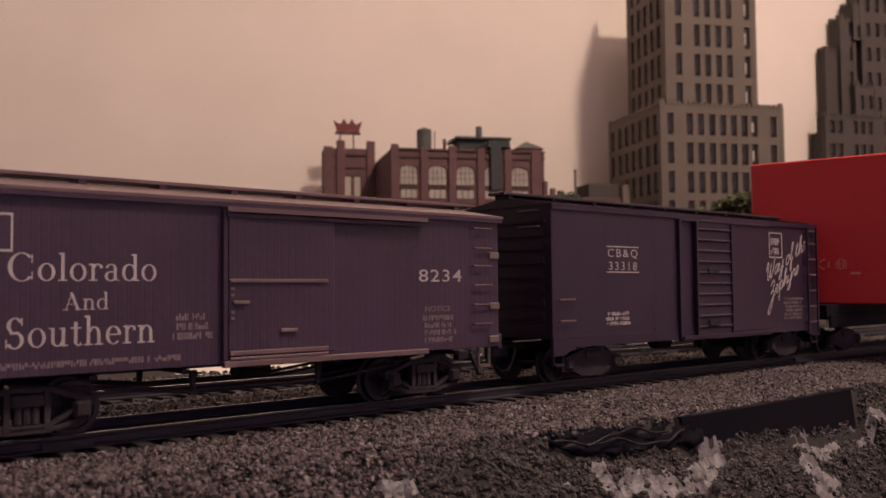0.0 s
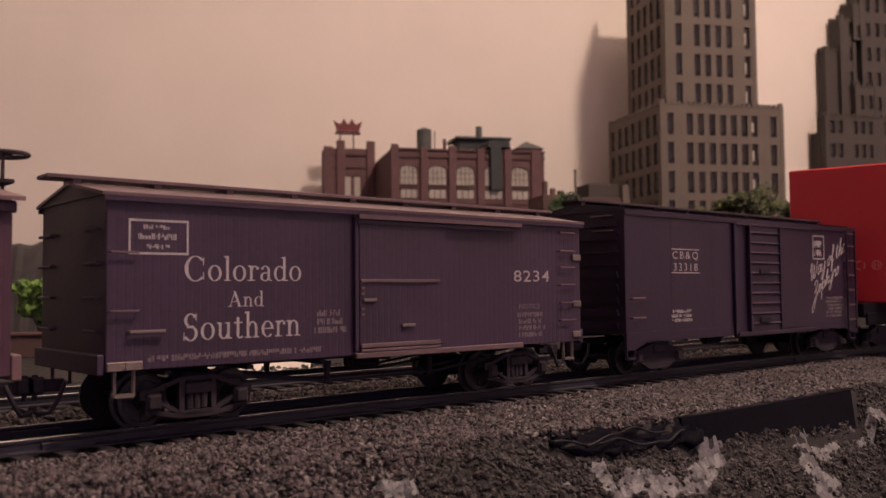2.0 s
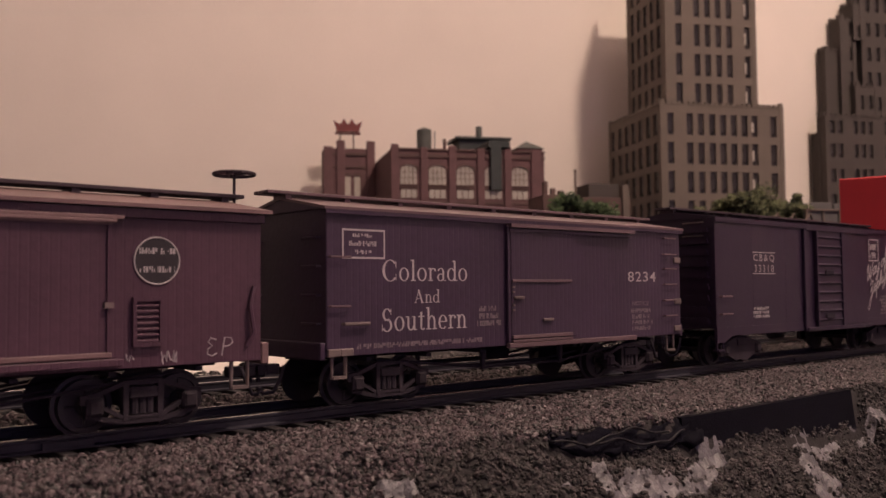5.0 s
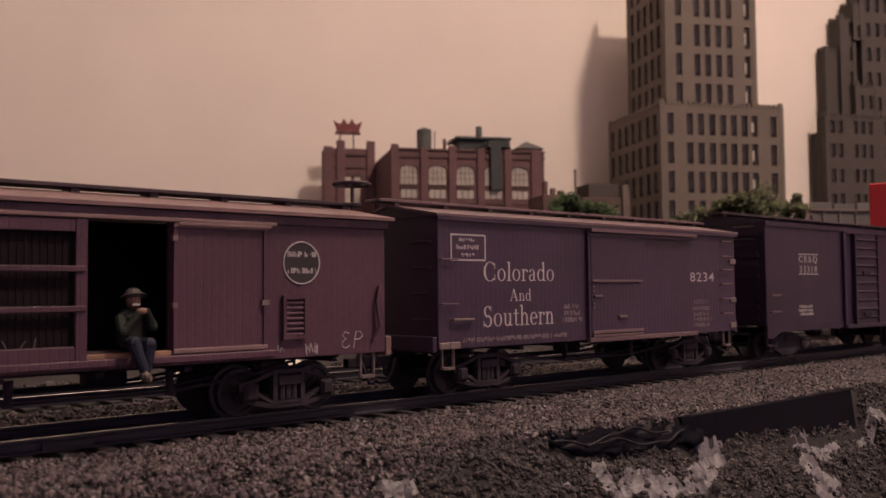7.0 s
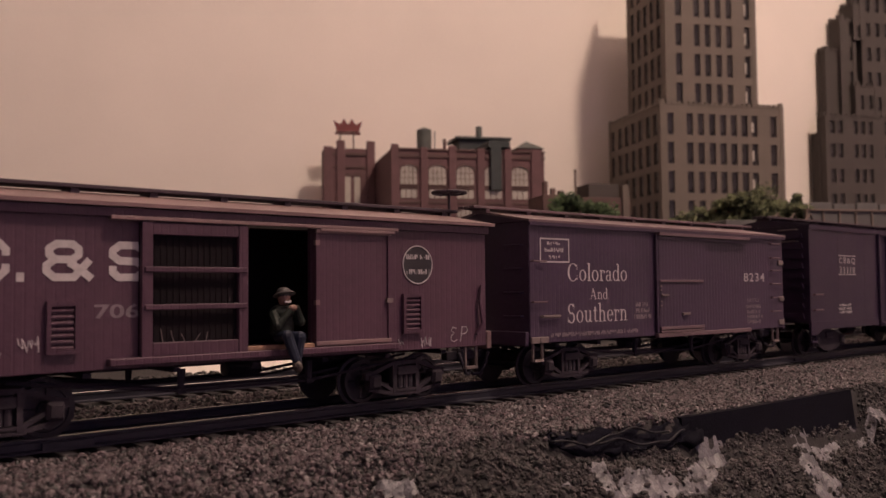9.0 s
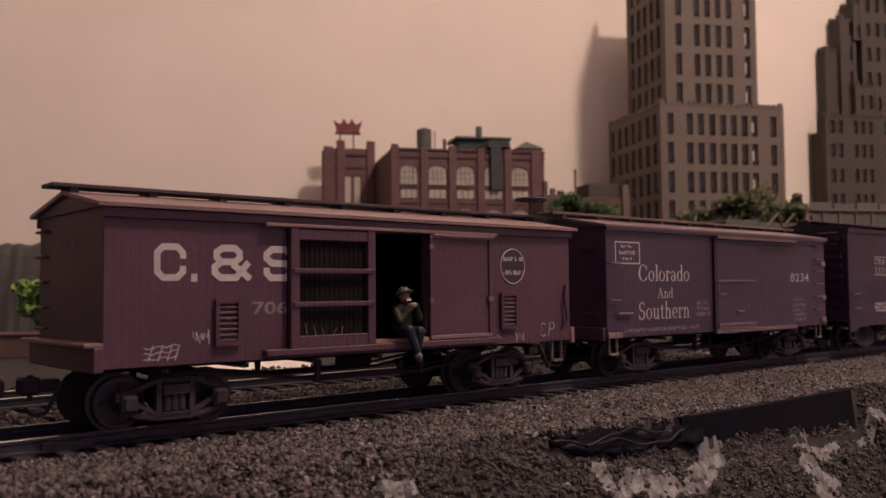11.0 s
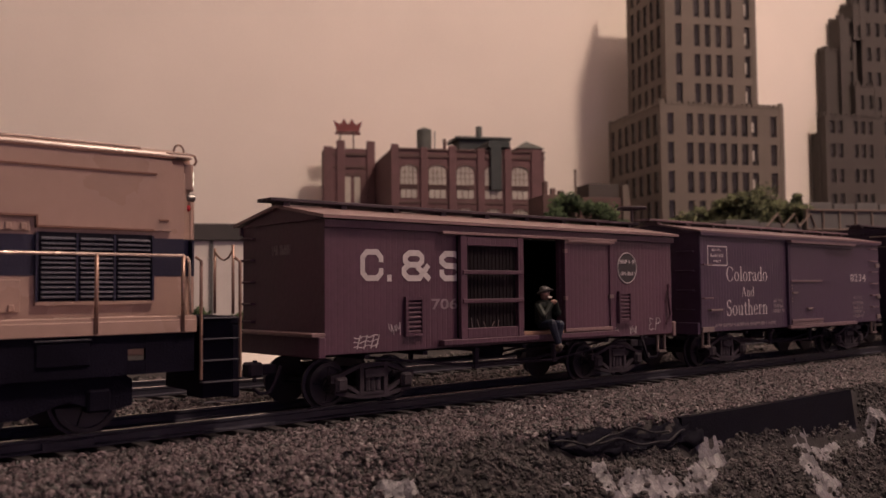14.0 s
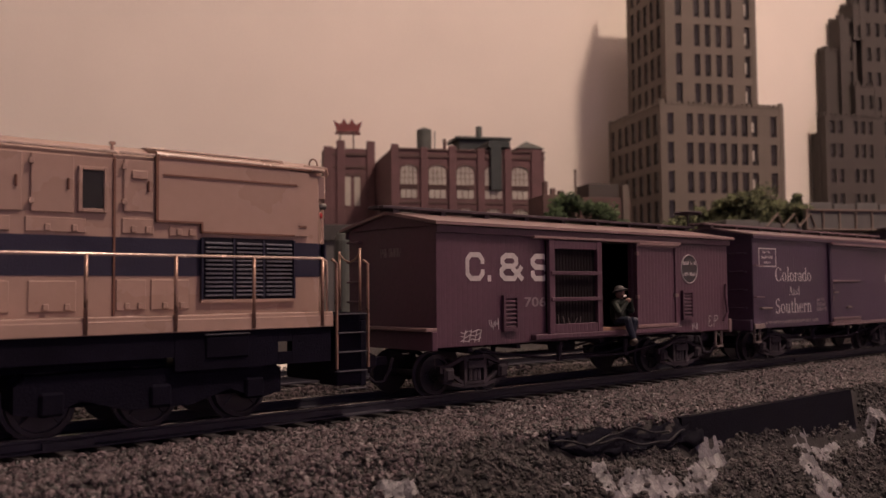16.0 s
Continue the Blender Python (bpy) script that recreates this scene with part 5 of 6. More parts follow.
    for x in (-75.5, -59.5, -43.5, -27.5, -11.5, 4.5, 20.5, 29.5, 43.7, 59.8, 75.7, 91.4):
        part("handrail_post", pipe(B(), [(x, -17.3, 17.8), (x, -17.4, 31.5)], 0.38, 8), M["brass"], loco, smooth=True)
    part("handrail", pipe(B(), [(-95, -17.4, 31.5), (91.4, -17.4, 31.5), (92.6, -17.0, 30.9), (93.0, -16.6, 29.0), (93.0, -16.6, 20.5)], 0.28, 8), M["bright_edge"], loco, smooth=True)
    steps = part("step_well", box(B(), 96.0, 102.2, -15.6, -9, 5.0, 20.2, 0.2), M["shaded_gear"], loco)
    for z in (19.8, 15.9, 11.9, 7.9, 4.2):
        part("tread", box(B(), 95.4, 102.8, -17.4, -15.4, z, z + 0.25, 0.08), M["rail"], steps)
    for x in (95.1, 103.1):
        part("step_side", box(B(), x - 0.25, x + 0.2, -17.4, -16.7, 8.6, 20.6, 0.1), M["brass"], steps)
    for x in (95.1, 103.1):
        part("end_handrail", pipe(B(), [(x, -17.0, 9.0), (x, -17.0, 30.6), (x - 1.0, -16.6, 31.4)], 0.32, 8), M["brass"], loco, smooth=True)
    part("end_handrail", pipe(B(), [(103.2, -14, 20.6), (103.2, -14, 34.0)], 0.3, 8), M["brass"], loco, smooth=True)
    part("end_handrail", pipe(B(), [(103.4, -6, 20.6), (103.4, -6, 33.6)], 0.3, 8), M["brass"], loco, smooth=True)
    part("safety_chain", pipe(B(), [(103.2, -14, 33.0), (103.3, -12, 31.6), (103.4, -10, 31.1), (103.4, -8, 31.6), (103.4, -6, 33.0)], 0.2, 6), M["brass"], loco, smooth=True)
    part("end_platform", box(B(), 94.2, 104, -15, 15, 18.6, 20.2, 0.2), M["shaded_gear"], loco)
    part("pilot", box(B(), 102.4, 104.2, -15, 15, 4.5, 18.6, 0.3), M["shaded_gear"], loco)
    part("battery_box", box(B(), 66.0, 75.0, -16.8, -12, 12.4, 16.6, 0.25), M["shaded_gear"], loco)
    part("battery_box_lid", box(B(), 65.8, 75.2, -17.0, -12, 16.7, 17.0, 0.1), M["rail"], loco)
    part("fuel_tank", box(B(), -22, 22, -14.5, 14.5, 3.5, 12, 1.2), M["shaded_gear"], loco)
    for cx in (58.0, -58.0):
        truck = part("bogie", box(B(), -25, 25, -12, 12, 5, 11, 0.6), M["shaded_gear"], loco, at=at_mm(cx, 0, 0))
        for s in (-1, 1):
            bm = prism(B(), [(-25, 9.5), (-23, 11), (23, 11), (25, 9.5), (25, 5), (20, 4.0), (14, 6.4), (6, 4), (-6, 4), (-14, 6.4), (-20, 4), (-25, 5)], s * 14 - 0.9, s * 14 + 0.9)
            part("side_frame", bm, M["shaded_gear"], truck)
            for px in (-19, 0, 19):
                part("axle_box", box(B(), px - 2, px + 2, s * 14 - 1.6, s * 14 + 1.6, 4.2, 8.2, 0.4), M["shaded_gear"], truck)
        for px in (-19, 0, 19):
            wheelset(truck, px, 5.8)
    knuckle(loco, 103.8, 1)


# ---- the town ----
def facade(parent, width, cols, rows, z0, z1, at, wall, pane, deep=2.2, name="wall"):
    """A wall in x and z with real openings, each with its own pane set back in it. cols, rows: pairs of edges."""
    bm = B()
    xs = sorted({0.0, width, *[v for c in cols for v in c]})
    zs = sorted({z0, z1, *[v for r in rows for v in r]})
    openx, openz = {c[0] for c in cols}, {r[0] for r in rows}
    for i in range(len(xs) - 1):
        for j in range(len(zs) - 1):
            a, b, c, d = xs[i], xs[i + 1], zs[j], zs[j + 1]
            if a in openx and c in openz:
                for q in (((a, 0, c), (a, deep, c), (a, deep, d), (a, 0, d)), ((b, 0, c), (b, 0, d), (b, deep, d), (b, deep, c)), ((a, 0, c), (b, 0, c), (b, deep, c), (a, deep, c)), ((a, 0, d), (a, deep, d), (b, deep, d), (b, 0, d))):
                    bm.faces.new([bm.verts.new(p) for p in q])
            else:
                bm.faces.new([bm.verts.new(p) for p in ((a, 0, c), (b, 0, c), (b, 0, d), (a, 0, d))])
                bm.faces.new([bm.verts.new(p) for p in ((a, deep + 0.6, c), (a, deep + 0.6, d), (b, deep + 0.6, d), (b, deep + 0.6, c))])
    bmesh.ops.remove_doubles(bm, verts=bm.verts, dist=0.001)
    w = part(name, bm, M[wall], parent, at=at)
    made = {}
    for c in cols:
        for r in rows:
            key = (round(c[1] - c[0], 2), round(r[1] - r[0], 2))
            if key not in made:
                made[key] = mesh_of("window", box(B(), 0, key[0], deep - 0.4, deep + 0.4, 0, key[1]), M[pane])
            part("window", made[key], None, w, at=at_mm(c[0], 0, r[0]))
    return w


def crown(parent, x0, x1, y, z, material, pitch=6.0, tall=3.2, turn=0, at=None):
    """A row of small merlons along a parapet."""
    bm = B()
    n = max(2, round((x1 - x0) / pitch))
    p = (x1 - x0) / n
    for i in range(n):
        box(bm, x0 + i * p + 0.2 * p, x0 + i * p + 0.8 * p, y - 0.8, y + 1.6, z, z + tall * (1.3 if i in (0, n - 1) else 0.7))
    box(bm, x0, x1, y - 0.6, y + 1.4, z - 1.6, z)
    part("parapet", bm, M[material], parent, at=at)


def block(parent, x0, x1, y0, y1, z0, z1, fcols, scols, rows, wall, pane="pane", merlon=True):
    """One storeyed block of a tall building: front and left walls with windows, plain back, right wall and roof."""
    facade(parent, x1 - x0, fcols, rows, z0, z1, at_mm(x0, y0, 0), wall, pane)
    side = facade(parent, y1 - y0, scols, rows, z0, z1, at_mm(x0, y1, 0, 0, 0, -90), wall, pane)
    facade(parent, y1 - y0, scols, rows, z0, z1, at_mm(x1, y0, 0, 0, 0, 90), wall, pane)
    part("wall", box(B(), x0, x1, y1 - 1.5, y1, z0, z1), M[wall], parent)
    part("roof", box(B(), x0 + 0.5, x1 - 0.5, y0 + 0.5, y1 - 1.6, z1 - 2.5, z1 - 1), M["tar"], parent)
    for q in ((x0 - 0.3, x0 + 3.9, y0 - 0.7, y0 + 0.5), (x1 - 3.9, x1 + 0.3, y0 - 0.7, y0 + 0.5), (x0 - 0.7, x0 + 0.5, y1 - 3.9, y1 - 0.1)):
        part("corner_pier", box(B(), *q, z0, z1), M[wall], parent)
    if merlon:
        crown(parent, x0, x1, y0, z1, wall)
        crown(parent, 0, y1 - y0, 0, z1, wall, at=at_mm(x0, y1, 0, 0, 0, -90))
        crown(parent, 0, y1 - y0, 0, z1, wall, at=at_mm(x1, y0, 0, 0, 0, 90))


def build_tower():
    t = empty("skyscraper", "tall tan stone model skyscraper with rows of dark windows", "building", "town skyscrapers")
    t.matrix_basis = town(502.3, 680, -5)
    cols = [(7.7, 14.6), (29.2, 36.2), (41.9, 48.9), (54.7, 61.8), (66.9, 73.9), (79.3, 86.4), (91.6, 98.9), (103.5, 110.5), (125.3, 132.6)]
    scol = [(7, 15), (26, 35), (43, 52), (60, 69), (77, 86), (95, 105), (112, 122)]
    rows = [(z + 5, z + 5 + 22.0) for z in (182.1 - 29.9 * k for k in range(7))]
    rows = sorted(((r[0], r[1]) for r in rows if r[0] > 4))
    block(t, 0, 140.6, 0, 128, 0, 219, cols, scol, rows, "stone")
    # pale flecks stand in for light passing through the corner windows
    for z in (r[0] for r in rows):
        part("blind", box(B(), 103.9, 106.4, 0.9, 1.6, z + 5, z + 15), M["pale_pane"], t, "pale fleck of painted see-through light")
    up = [(11.7, 18.8), (33.2, 39.8), (45.7, 52.3), (58.3, 64.9), (70.9, 77.6), (92.4, 99.1)]
    ups = [(10, 18), (26, 34), (42, 50), (58, 66), (73, 81)]
    rows = [(z + 5, z + 28.4) for z in (220.6 + 31.6 * k - 3.4 for k in range(6))]
    rows = [(max(r[0], 222), r[1]) for r in rows]
    block(t, 17.7, 123.6, 20, 112, 219, 384, up, ups, rows, "stone")
    # the same see-through light, painted in the upper windows
    for z in (r[0] for r in rows):
        part("blind", box(B(), 110.4, 112.4, 20.9, 21.6, z + 5, z + 17), M["pale_pane"], t, "pale fleck of painted see-through light")
    part("spire", rod(B(), (28, 92, 384), (28, 92, 402), 1.6, 6, 0.4), M["stone"], t)


def build_second_tower():
    t = empty("skyscraper", "grey-brown stepped model skyscraper with small dark windows", "building", "town skyscrapers")
    t.matrix_basis = town(792.9, 815, -11.5) @ Matrix.Scale(1.221, 4)
    def pairs(x0, n, w=4.0, g=8.6):
        return [(x0 + i * g, x0 + i * g + w) for i in range(n)]
    rows = sorted([(z, z + 13.5) for z in (161.5 - 25.5 * k for k in range(6))] + [(186, 199)])
    block(t, 0, 190, 0, 13, 0, 204, [(5, 11), (14, 20), (33, 38), (41.5, 46.5), (50, 55), (69, 74), (78, 83), (95, 101), (110, 116), (125, 131)], [], rows, "stone_grey")
    rows = [(212 + 26 * k, 226 + 26 * k) for k in range(4)]
    block(t, 1, 190, 13.2, 25.6, 0, 184.7, [], [], [], "stone_grey")
    block(t, 11.5, 40, 13, 26, 184.7, 275, [], [], [], "stone_grey")
    block(t, 26, 44, 8, 25.8, 204, 307, [(11, 15)], [], rows, "stone_grey")
    block(t, 40, 52, 5, 25.7, 285, 323, [(4, 8)], [], [(288, 300)], "stone_grey")
    block(t, 43, 51, 16, 26, 204, 290, [(2, 6)], [], rows[:3], "stone_grey")
    block(t, 50, 160, 6, 26, 204, 420, pairs(6, 9, 5, 11), [], [(212 + 26 * k, 226 + 26 * k) for k in range(8)], "stone_grey")
    block(t, 36, 62, 0, 14, 204, 236, [(6, 10), (16, 20)], [], [(212, 226)], "stone_grey")


def arch_window(parent, x0, x1, z0, z1, y, rise, glass="pale_pane"):
    """An arched pale window with its bars, and a brick hood over it."""
    c, r = (x0 + x1) / 2, (x1 - x0) / 2
    arc = [(c + r * math.cos(a), z1 - rise + rise * math.sin(a)) for a in np.linspace(0, math.pi, 9)]
    win = part("window", prism(B(), [(x0, z0), (x1, z0)] + arc, y - 0.25, y + 0.3), M[glass], parent)
    bm = B()
    for u in (0.25, 0.5, 0.75):
        x = x0 + (x1 - x0) * u
        box(bm, x - 0.28, x + 0.28, y - 0.7, y - 0.25, z0, z1 - 0.6)
    for u in (0.33, 0.62):
        z = z0 + (z1 - z0) * u
        box(bm, x0, x1, y - 0.65, y - 0.25, z - 0.22, z + 0.22)
    part("window_bars", bm, M["frame"], win)
    part("window_sill", box(B(), x0 - 0.8, x1 + 0.8, y - 1.6, y + 0.2, z0 - 1.2, z0), M["brick_dark"], win)
    hood = [(c + (r + 1.8) * math.cos(a), z1 - rise + (rise + 1.8) * math.sin(a)) for a in np.linspace(0, math.pi, 9)]
    part("window_hood", prism(B(), hood + arc[::-1], y - 1.2, y + 0.2), M["brick_dark"], win)


def build_factory():
    f = empty("factory", "red-brown brick model factory with pale arched windows", "building")
    f.matrix_basis = town(226.3, 686.2, -8) @ Matrix.Scale(1.1, 4)
    Lr, zt = 139.0, 153.5
    part("wall", box(B(), 0, Lr, 0, 120, 0, zt), M["brick"], f)
    for k, x in enumerate((0.0, 25.6, 50.9, 77.0, 101.8, 127.0)):
        w = 6.0 if k < 5 else 8.4
        part("pier", box(B(), x - 0.6, x + w, -2.2, 0.4, 0, zt + (3.5 if k in (0, 2, 4) else 1.5), 0.3), M["brick"], f)
    part("cornice", box(B(), -0.4, Lr + 0.4, -1.2, 0.3, 146.0, 149.0, 0.2), M["brick_dark"], f)
    part("coping", box(B(), -0.6, Lr + 0.6, -1.4, 3, zt - 1.2, zt + 0.6, 0.2), M["brick_dark"], f)
    part("band", box(B(), 0, Lr, -0.9, 0.2, 105.5, 108.0, 0.2), M["brick_dark"], f)
    for x0, x1 in ((7.6, 22.0), (32.6, 48.0), (57.6, 73.2), (83.2, 99.0), (108.2, 123.2)):
        arch_window(f, x0, x1, 122.3, 139.5, -0.4, 5.0)
        for j in range(3):
            w = (x1 - x0) / 3
            part("window", box(B(), x0 + j * w + 0.4, x0 + (j + 1) * w - 0.4, -0.7, 0.2, 110.6, 118.0), M["pale_pane"], f)
        part("lintel", box(B(), x0 - 0.6, x1 + 0.6, -1.4, 0.2, 118.4, 120.4, 0.2), M["brick_dark"], f)
        arch_window(f, x0, x1, 84, 101.5, -0.4, 5.0)
        arch_window(f, x0, x1, 50, 68, -0.4, 5.0)
    # lower set-back wing
    part("wall", box(B(), -49, -0.3, 92, 120, 0, 167), M["brick"], f)
    for x in (-49.5, -37.5, -8.5):
        part("pier", box(B(), x, x + 8.0, 90, 92.6, 0, 174.5 if x > -49 else 168.5, 0.3), M["brick"], f)
    part("cornice", box(B(), -49.4, -0.6, 90.6, 93, 160, 163, 0.2), M["brick_dark"], f)
    part("cornice", box(B(), -49.4, -0.6, 90.9, 93, 148, 150, 0.2), M["brick_dark"], f)
    for x0, x1 in ((-29.5, -24), (-20.5, -15)):
        part("window", box(B(), x0, x1, 91.2, 92.4, 112, 140), M["pale_pane"], f)
        part("window_hood", box(B(), x0 - 0.6, x1 + 0.6, 90.6, 92.4, 140, 143), M["brick_dark"], f)
    # sign frame on the roof
    sign = part("roof_sign", box(B(), -36, -13, 108, 109.2, 186.0, 194.0, 0.3), M["sign_red"], f, "small red roof sign on legs")
    part("sign_letter", prism(B(), [(-35, 186), (-38.5, 197), (-32, 192), (-28.5, 198.5), (-24.5, 193), (-20.5, 198.5), (-17, 192), (-10.5, 197), (-14, 186)], 106.4, 108), M["sign_red"], sign)
    part("sign_frame", box(B(), -37, -12, 109, 110, 183.5, 185.8, 0.2), M["sign_red"], sign)
    for x in (-32, -19):
        part("leg", pipe(B(), [(x, 108.6, 164), (x, 108.6, 186)], 0.8, 6), M["frame"], sign)
    # roof clutter
    tank = part("water_tank", rod(B(), (40.5, 55, 162), (40.5, 55, 180.0), 6.8, 18), M["green_metal"], f, smooth=False)
    part("tank_cap", rod(B(), (40.5, 55, 180.0), (40.5, 55, 182.5), 7.0, 18, 1.5), M["green_metal"], tank)
    for a in range(4):
        x, yy = 40.5 + 5 * math.cos(a * 1.57 + 0.8), 55 + 5 * math.sin(a * 1.57 + 0.8)
        part("tank_leg", rod(B(), (x, yy, 152), (x, yy, 162), 0.7, 6), M["green_metal"], tank)
    part("ladder", pipe(B(), [(50, 52, 152), (50, 52, 179)], 0.5, 6), M["green_metal"], f)
    part("vent_pipe", rod(B(), (57, 42, 152), (57, 42, 170), 1.5, 10), M["brick_dark"], f)
    part("vent_pipe", rod(B(), (67, 42, 152), (67, 42, 162), 1.5, 10), M["brick_dark"], f)
    shed = part("roof_shed", box(B(), 74, 116, 52, 80, 152, 172, 0.5), M["green_dark"], f, "dark green-grey sheet metal roof shed")
    part("shed_roof", box(B(), 69, 124, 48, 84, 172, 174.5, 0.4), M["green_dark"], shed)
    part("shed_vent", rod(B(), (95, 60, 174), (95, 60, 186), 3.0, 12), M["green_metal"], shed)
    part("chute", box(B(), 88, 98, -4.5, -1.5, 118, 158, 0.5), M["green_dark"], f, "dark metal chute on the wall")
    part("chute_top", box(B(), 86, 106, -4, 50, 156, 162, 0.5), M["green_dark"], f)
    turret = part("turret", box(B(), 121, 144, 20, 45, 150, 160, 0.3), M["brick"], f)
    bm = B()
    vs = [bm.verts.new(p) for p in ((119.5, 18.5, 160), (146.5, 18.5, 160), (146.5, 46.5, 160), (119.5, 46.5, 160), (133, 32, 168.5))]
    for q in ((0, 1, 4), (1, 2, 4), (2, 3, 4), (3, 0, 4), (3, 2, 1, 0)):
        bm.faces.new([vs[i] for i in q])
    part("turret_roof", bm, M["green_metal"], turret)


def leaves(bm, c, r, n, size, rnd, squash=0.75):
    """A clump of small bent leaf pieces round a centre."""
    for _ in range(n):
        d = Vector((rnd.gauss(0, 1), rnd.gauss(0, 1), rnd.gauss(0, 1))).normalized()
        p = Vector(c) + Vector((d.x, d.y, d.z * squash)) * r * rnd.uniform(0.45, 1.08)
        s = size * rnd.uniform(0.6, 1.5)
        u = Vector((rnd.gauss(0, 1), rnd.gauss(0, 1), rnd.gauss(0, 1))).normalized() * s
        w = u.orthogonal().normalized() * s * 0.7
        k = u.cross(w).normalized() * s * 0.3
        vs = [bm.verts.new(q) for q in (p - u, p - w + k, p + u, p + w + k)]
        bm.faces.new((vs[0], vs[1], vs[2])), bm.faces.new((vs[0], vs[2], vs[3]))


def tree(a, b, z, tall, wide, material, seed, label, clumps=16, name="tree", size=1.8):
    rnd = random.Random(seed)
    t = empty(name, label, name)
    t.matrix_basis = town(a, b, z)
    bm = rod(B(), (0, 0, 0), (0.6, 0, tall * 0.55), max(1.2, tall * 0.035), 8, max(0.6, tall * 0.018))
    cr = B()
    for i in range(clumps):
        an, h = rnd.uniform(0, 6.28), tall * rnd.uniform(0.35, 0.92)
        k = wide / 2 * rnd.uniform(0.15, 0.85) * (1.15 - abs(h / tall - 0.55))
        c = (k * math.cos(an), k * math.sin(an), h)
        rod(bm, (0.4, 0, h * 0.55), c, 0.6, 5, 0.25)
        leaves(cr, c, wide * rnd.uniform(0.15, 0.27), 130, size, rnd)
    t["group"] = "scenic trees" if name == "tree" else "scenic bushes"
    part("trunk", bm, M["bark"], t)
    part("crown", cr, M[material], t)
    return t


def build_planting():
    for i, (a, tall, w) in enumerate(((308, 92, 34), (326, 106, 40), (343, 100, 36), (358, 88, 30))):
        tree(a, 470 + 8 * (i % 2), -5, tall, w, "leaf_dark", 20 + i, "dark green model tree between the buildings", 26)
    for i, (a, tall, w) in enumerate(((412, 86, 32), (428, 94, 34), (446, 100, 36), (462, 108, 38), (480, 116, 44), (494, 113, 38), (507, 104, 30), (523, 113, 18))):
        tree(a, 476 + 7 * (i % 3), -5, tall, w, "leaf", 40 + i, "olive green model tree in front of the skyscraper", 28)
    for i, (a, b, tall, w, m) in enumerate(((6, 330, 44, 26, "leaf_bright"), (22, 336, 42, 24, "leaf_bright"), (40, 345, 40, 26, "leaf_dark"), (-14, 330, 40, 26, "leaf_bright"), (36, 318, 28, 22, "leaf_red"), (18, 312, 24, 16, "leaf_red"), (58, 330, 20, 20, "leaf_dark"), (90, 350, 22, 26, "leaf_dark"))):
        tree(a, b, -5, tall, w, m, 70 + i, "low scenic bush behind the second track", 12, "bush", 1.5)


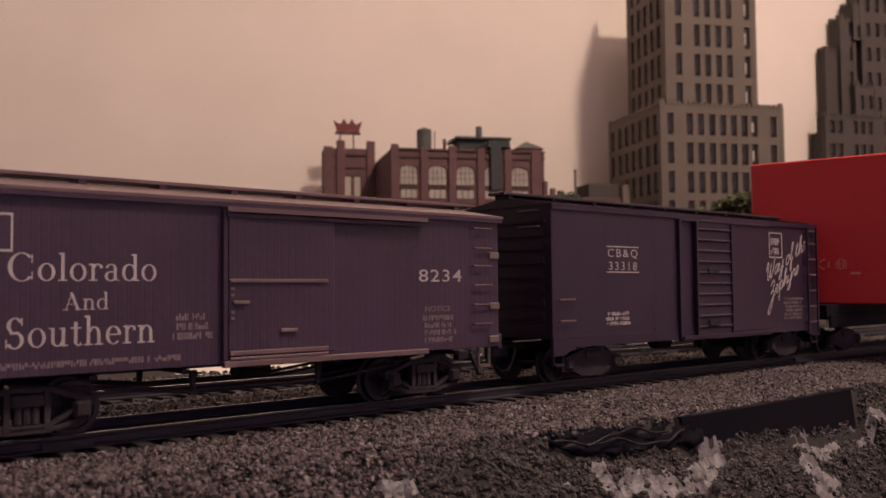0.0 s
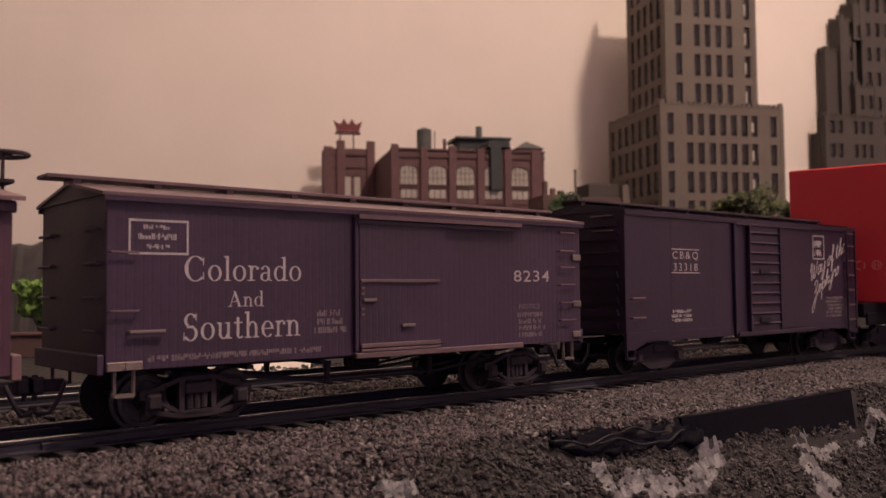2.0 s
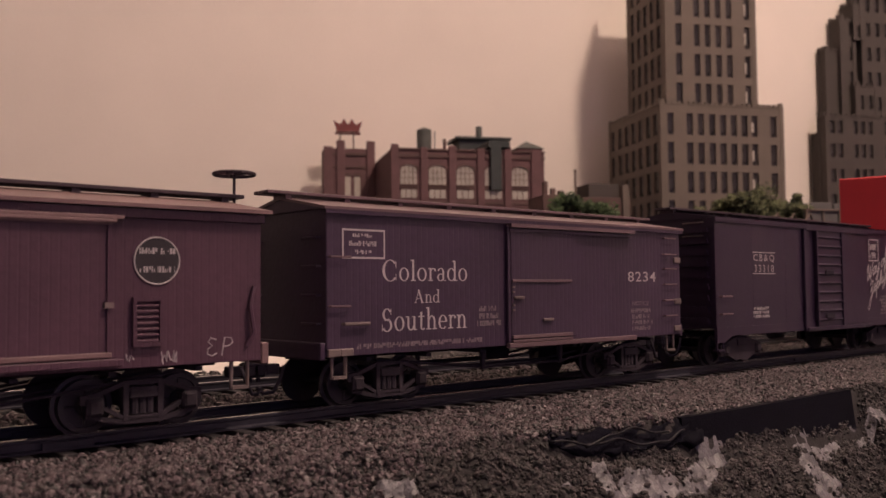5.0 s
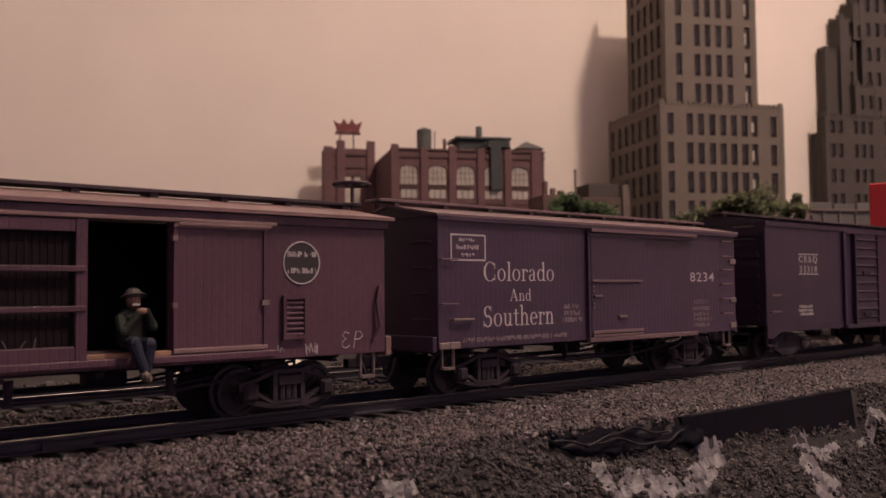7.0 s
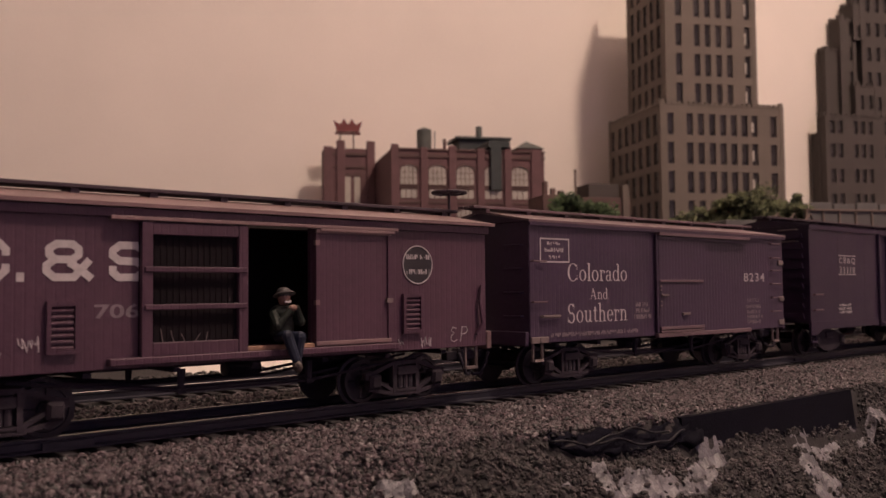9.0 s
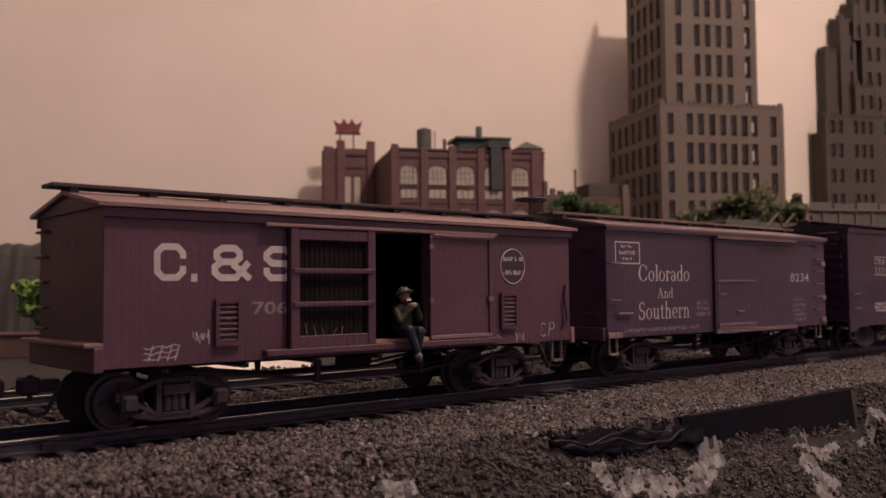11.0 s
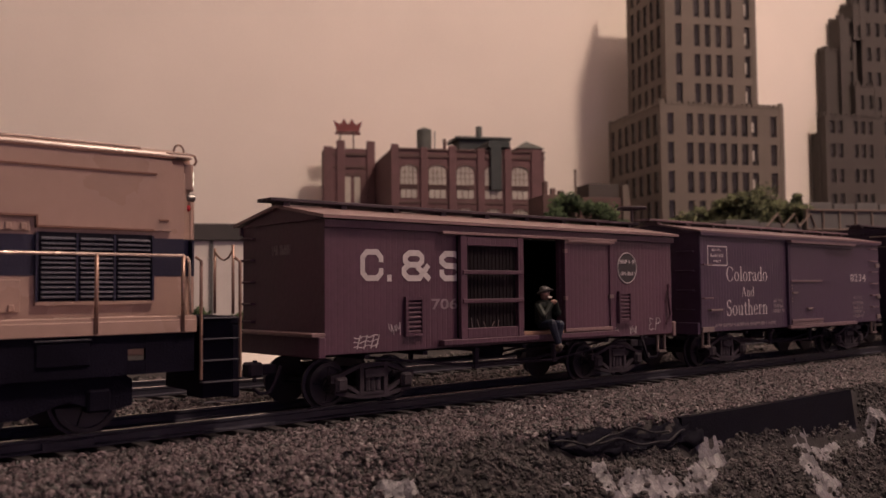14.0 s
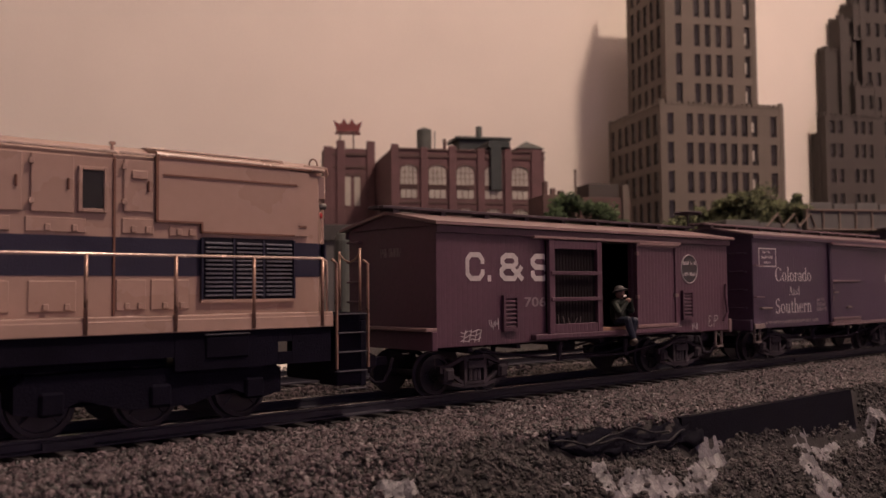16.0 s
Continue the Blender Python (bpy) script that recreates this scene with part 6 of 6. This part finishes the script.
def build_middle_distance():
    low = empty("low_building", "long low grey model building with a dark flat roof", "building")
    low.matrix_basis = town(-120, 560, -5)
    part("wall", box(B(), 124, 139.8, 0, 70, 0, 70, 0.4), M["tar"], low)
    part("wall", box(B(), 228.2, 330, 0, 70, 0, 70, 0.4), M["grey"], low)
    part("pale_wall", box(B(), 140, 228, 0, 70, 0, 70, 0.4), M["white_card"], low, "whitewashed end section")
    part("roof", box(B(), 121, 333, -3, 73, 70, 83, 0.6), M["tar"], low)
    for x in (182, 214, 246, 278, 310):
        part("pilaster", box(B(), x, x + 3, -1.2, 0.2, 0, 70, 0.2), M["grey"], low)
    hill = empty("hillside", "dark rough model hillside with an uneven crest", "hill")
    hill.matrix_basis = town(-240, 500, -5)
    rnd, bm = random.Random(12), B()
    rows = []
    for i in range(63):
        x = i * 4.1
        crest = 70 + 3.5 * math.sin(x * 0.07) + 2.0 * math.sin(x * 0.19 + 1) + rnd.uniform(-0.8, 0.8) - 4.5 * (x < 207)
        rows.append([bm.verts.new((x, 3.0 * j + rnd.uniform(-1.2, 1.2), crest * (1 - (1 - j / 6) ** 3 * 0.98))) for j in range(7)] + [bm.verts.new((x, 46, crest * 0.9)), bm.verts.new((x, 50, 0))])
    for a, b in zip(rows, rows[1:]):
        for j in range(8):
            bm.faces.new((a[j], b[j], b[j + 1], a[j + 1]))
    part("slope", bm, M["tar"], hill)
    tank = empty("storage_tank", "grey-green domed model storage tank", "tank")
    tank.matrix_basis = town(149, 420, -5)
    bm = lathe(B(), 0, [(0, 6.2), (62, 6.2), (66, 5.2), (69, 3.2), (70.2, 0.8)], 20)
    bm.transform(Matrix.Rotation(math.radians(90), 4, "X"))
    part("drum", bm, M["green_metal"], tank, smooth=False)
    # girder bridge in front of the second tower
    br = empty("girder_bridge", "grey plate girder model road bridge with panel ribs", "bridge")
    br.matrix_basis = town(508, 455, -5)
    part("girder", box(B(), 0, 180, 0, 3, 74, 89.5, 0.3), M["grey"], br)
    part("girder", box(B(), 0, 180, 40, 43, 74, 89.5, 0.3), M["grey"], br)
    part("deck", box(B(), 0, 180, 3, 40, 76, 79), M["grey"], br)
    for i in range(13):
        part("rib", box(B(), i * 14.5, i * 14.5 + 1.2, -1.3, 0.2, 74, 89.5), M["frame"], br)
    for z in (74.2, 89.2):
        part("flange", box(B(), 0, 180, -1.8, 3.4, z - 0.7, z + 0.7, 0.2), M["frame"], br)
    for i in range(8):
        part("parapet", box(B(), 14 + i * 22, 34 + i * 22, 44, 46, 89.5, 99 + (i % 2), 0.3), M["grey"], br)
    for x in (10, 90, 170):
        part("pier", box(B(), x, x + 8, 4, 40, 0, 76, 0.5), M["grey"], br)
    for k, (x0, x1) in enumerate(((-68, -40), (-40, -3))):
        part("approach", box(B(), x0, x1, 0, 40, 0, 81 - k * 2, 0.5), M["grey"], br)
    for k in range(3):
        part("brace", pipe(B(), [(-34 + k * 14, -0.6, 76), (-24 + k * 14, -0.6, 86), (-20 + k * 14, -0.6, 76)], 0.9, 6), M["frame"], br)
    small = empty("low_building", "low dark brick model building with roof vents", "building")
    small.matrix_basis = town(366, 560, -5)
    part("wall", box(B(), 0, 46, 0, 50, 0, 108, 0.4), M["brick_dark"], small)
    part("roof", box(B(), 12, 40, 10, 40, 108, 121, 0.4), M["stone_grey"], small)
    part("chimney", box(B(), 38, 44, -2, 4, 60, 119, 0.4), M["stone"], small)
    part("pole", rod(B(), (-2.5, 4, 60), (-2.5, 4, 132), 1.1, 8), M["frame"], small)
    far = empty("low_building", "small dark model building with chimneys", "building")
    far.matrix_basis = town(340, 580, -5)
    part("wall", box(B(), 0, 26, 0, 40, 0, 112, 0.4), M["brick_dark"], far)
    for x, h in ((2, 124), (9, 118), (16, 116)):
        part("chimney", box(B(), x, x + 4, 4, 8, 111, h, 0.3), M["brick_dark"], far)
    sheet = empty("white_card", "large sheet of white card lying behind the second track", "card")
    sheet.matrix_basis = town(62, 180, -5.6, 10)
    part("sheet", box(B(), 0, 56, 0, 112, 0, 1.2, 0.2), M["white_card"], sheet)
    low_wall = empty("low_wall", "low brown model retaining wall before the bushes", "wall")
    low_wall.matrix_basis = town(-75, 304, -5)
    part("stonework", box(B(), 0, 120, 0, 5, 0, 10.5, 0.4), M["brick_dark"], low_wall)
    part("coping", box(B(), -1, 121, -1, 6, 10.5, 12.0, 0.3), M["brick"], low_wall)


def motions():
    """The train rolls past at a steady pace, and its wheels turn with it."""
    times = [0, 0.1] + [0.4 * k for k in range(1, 40)] + [15.9, 16.0]
    for ob, x, y, z, rz in ROLL:
        walk(ob, [(t, at_mm(x + START + SPEED * t, y, z, 0, 0, rz)) for t in times])
    for ob, x, y, r in SPIN:
        walk(ob, [(t, at_mm(x, y, r, 0, math.degrees(SPEED * t / r), 0)) for t in times])


build_ground()
build_room()
build_tracks()
build_wooden_boxcar()
build_ventilated_boxcar()
build_steel_boxcar()
build_flatcar_and_box()
build_locomotive()
build_rider()
build_tower()
build_second_tower()
build_factory()
build_middle_distance()
build_planting()
build_bank_edge()
build_plaster()
build_gravel()
motions()
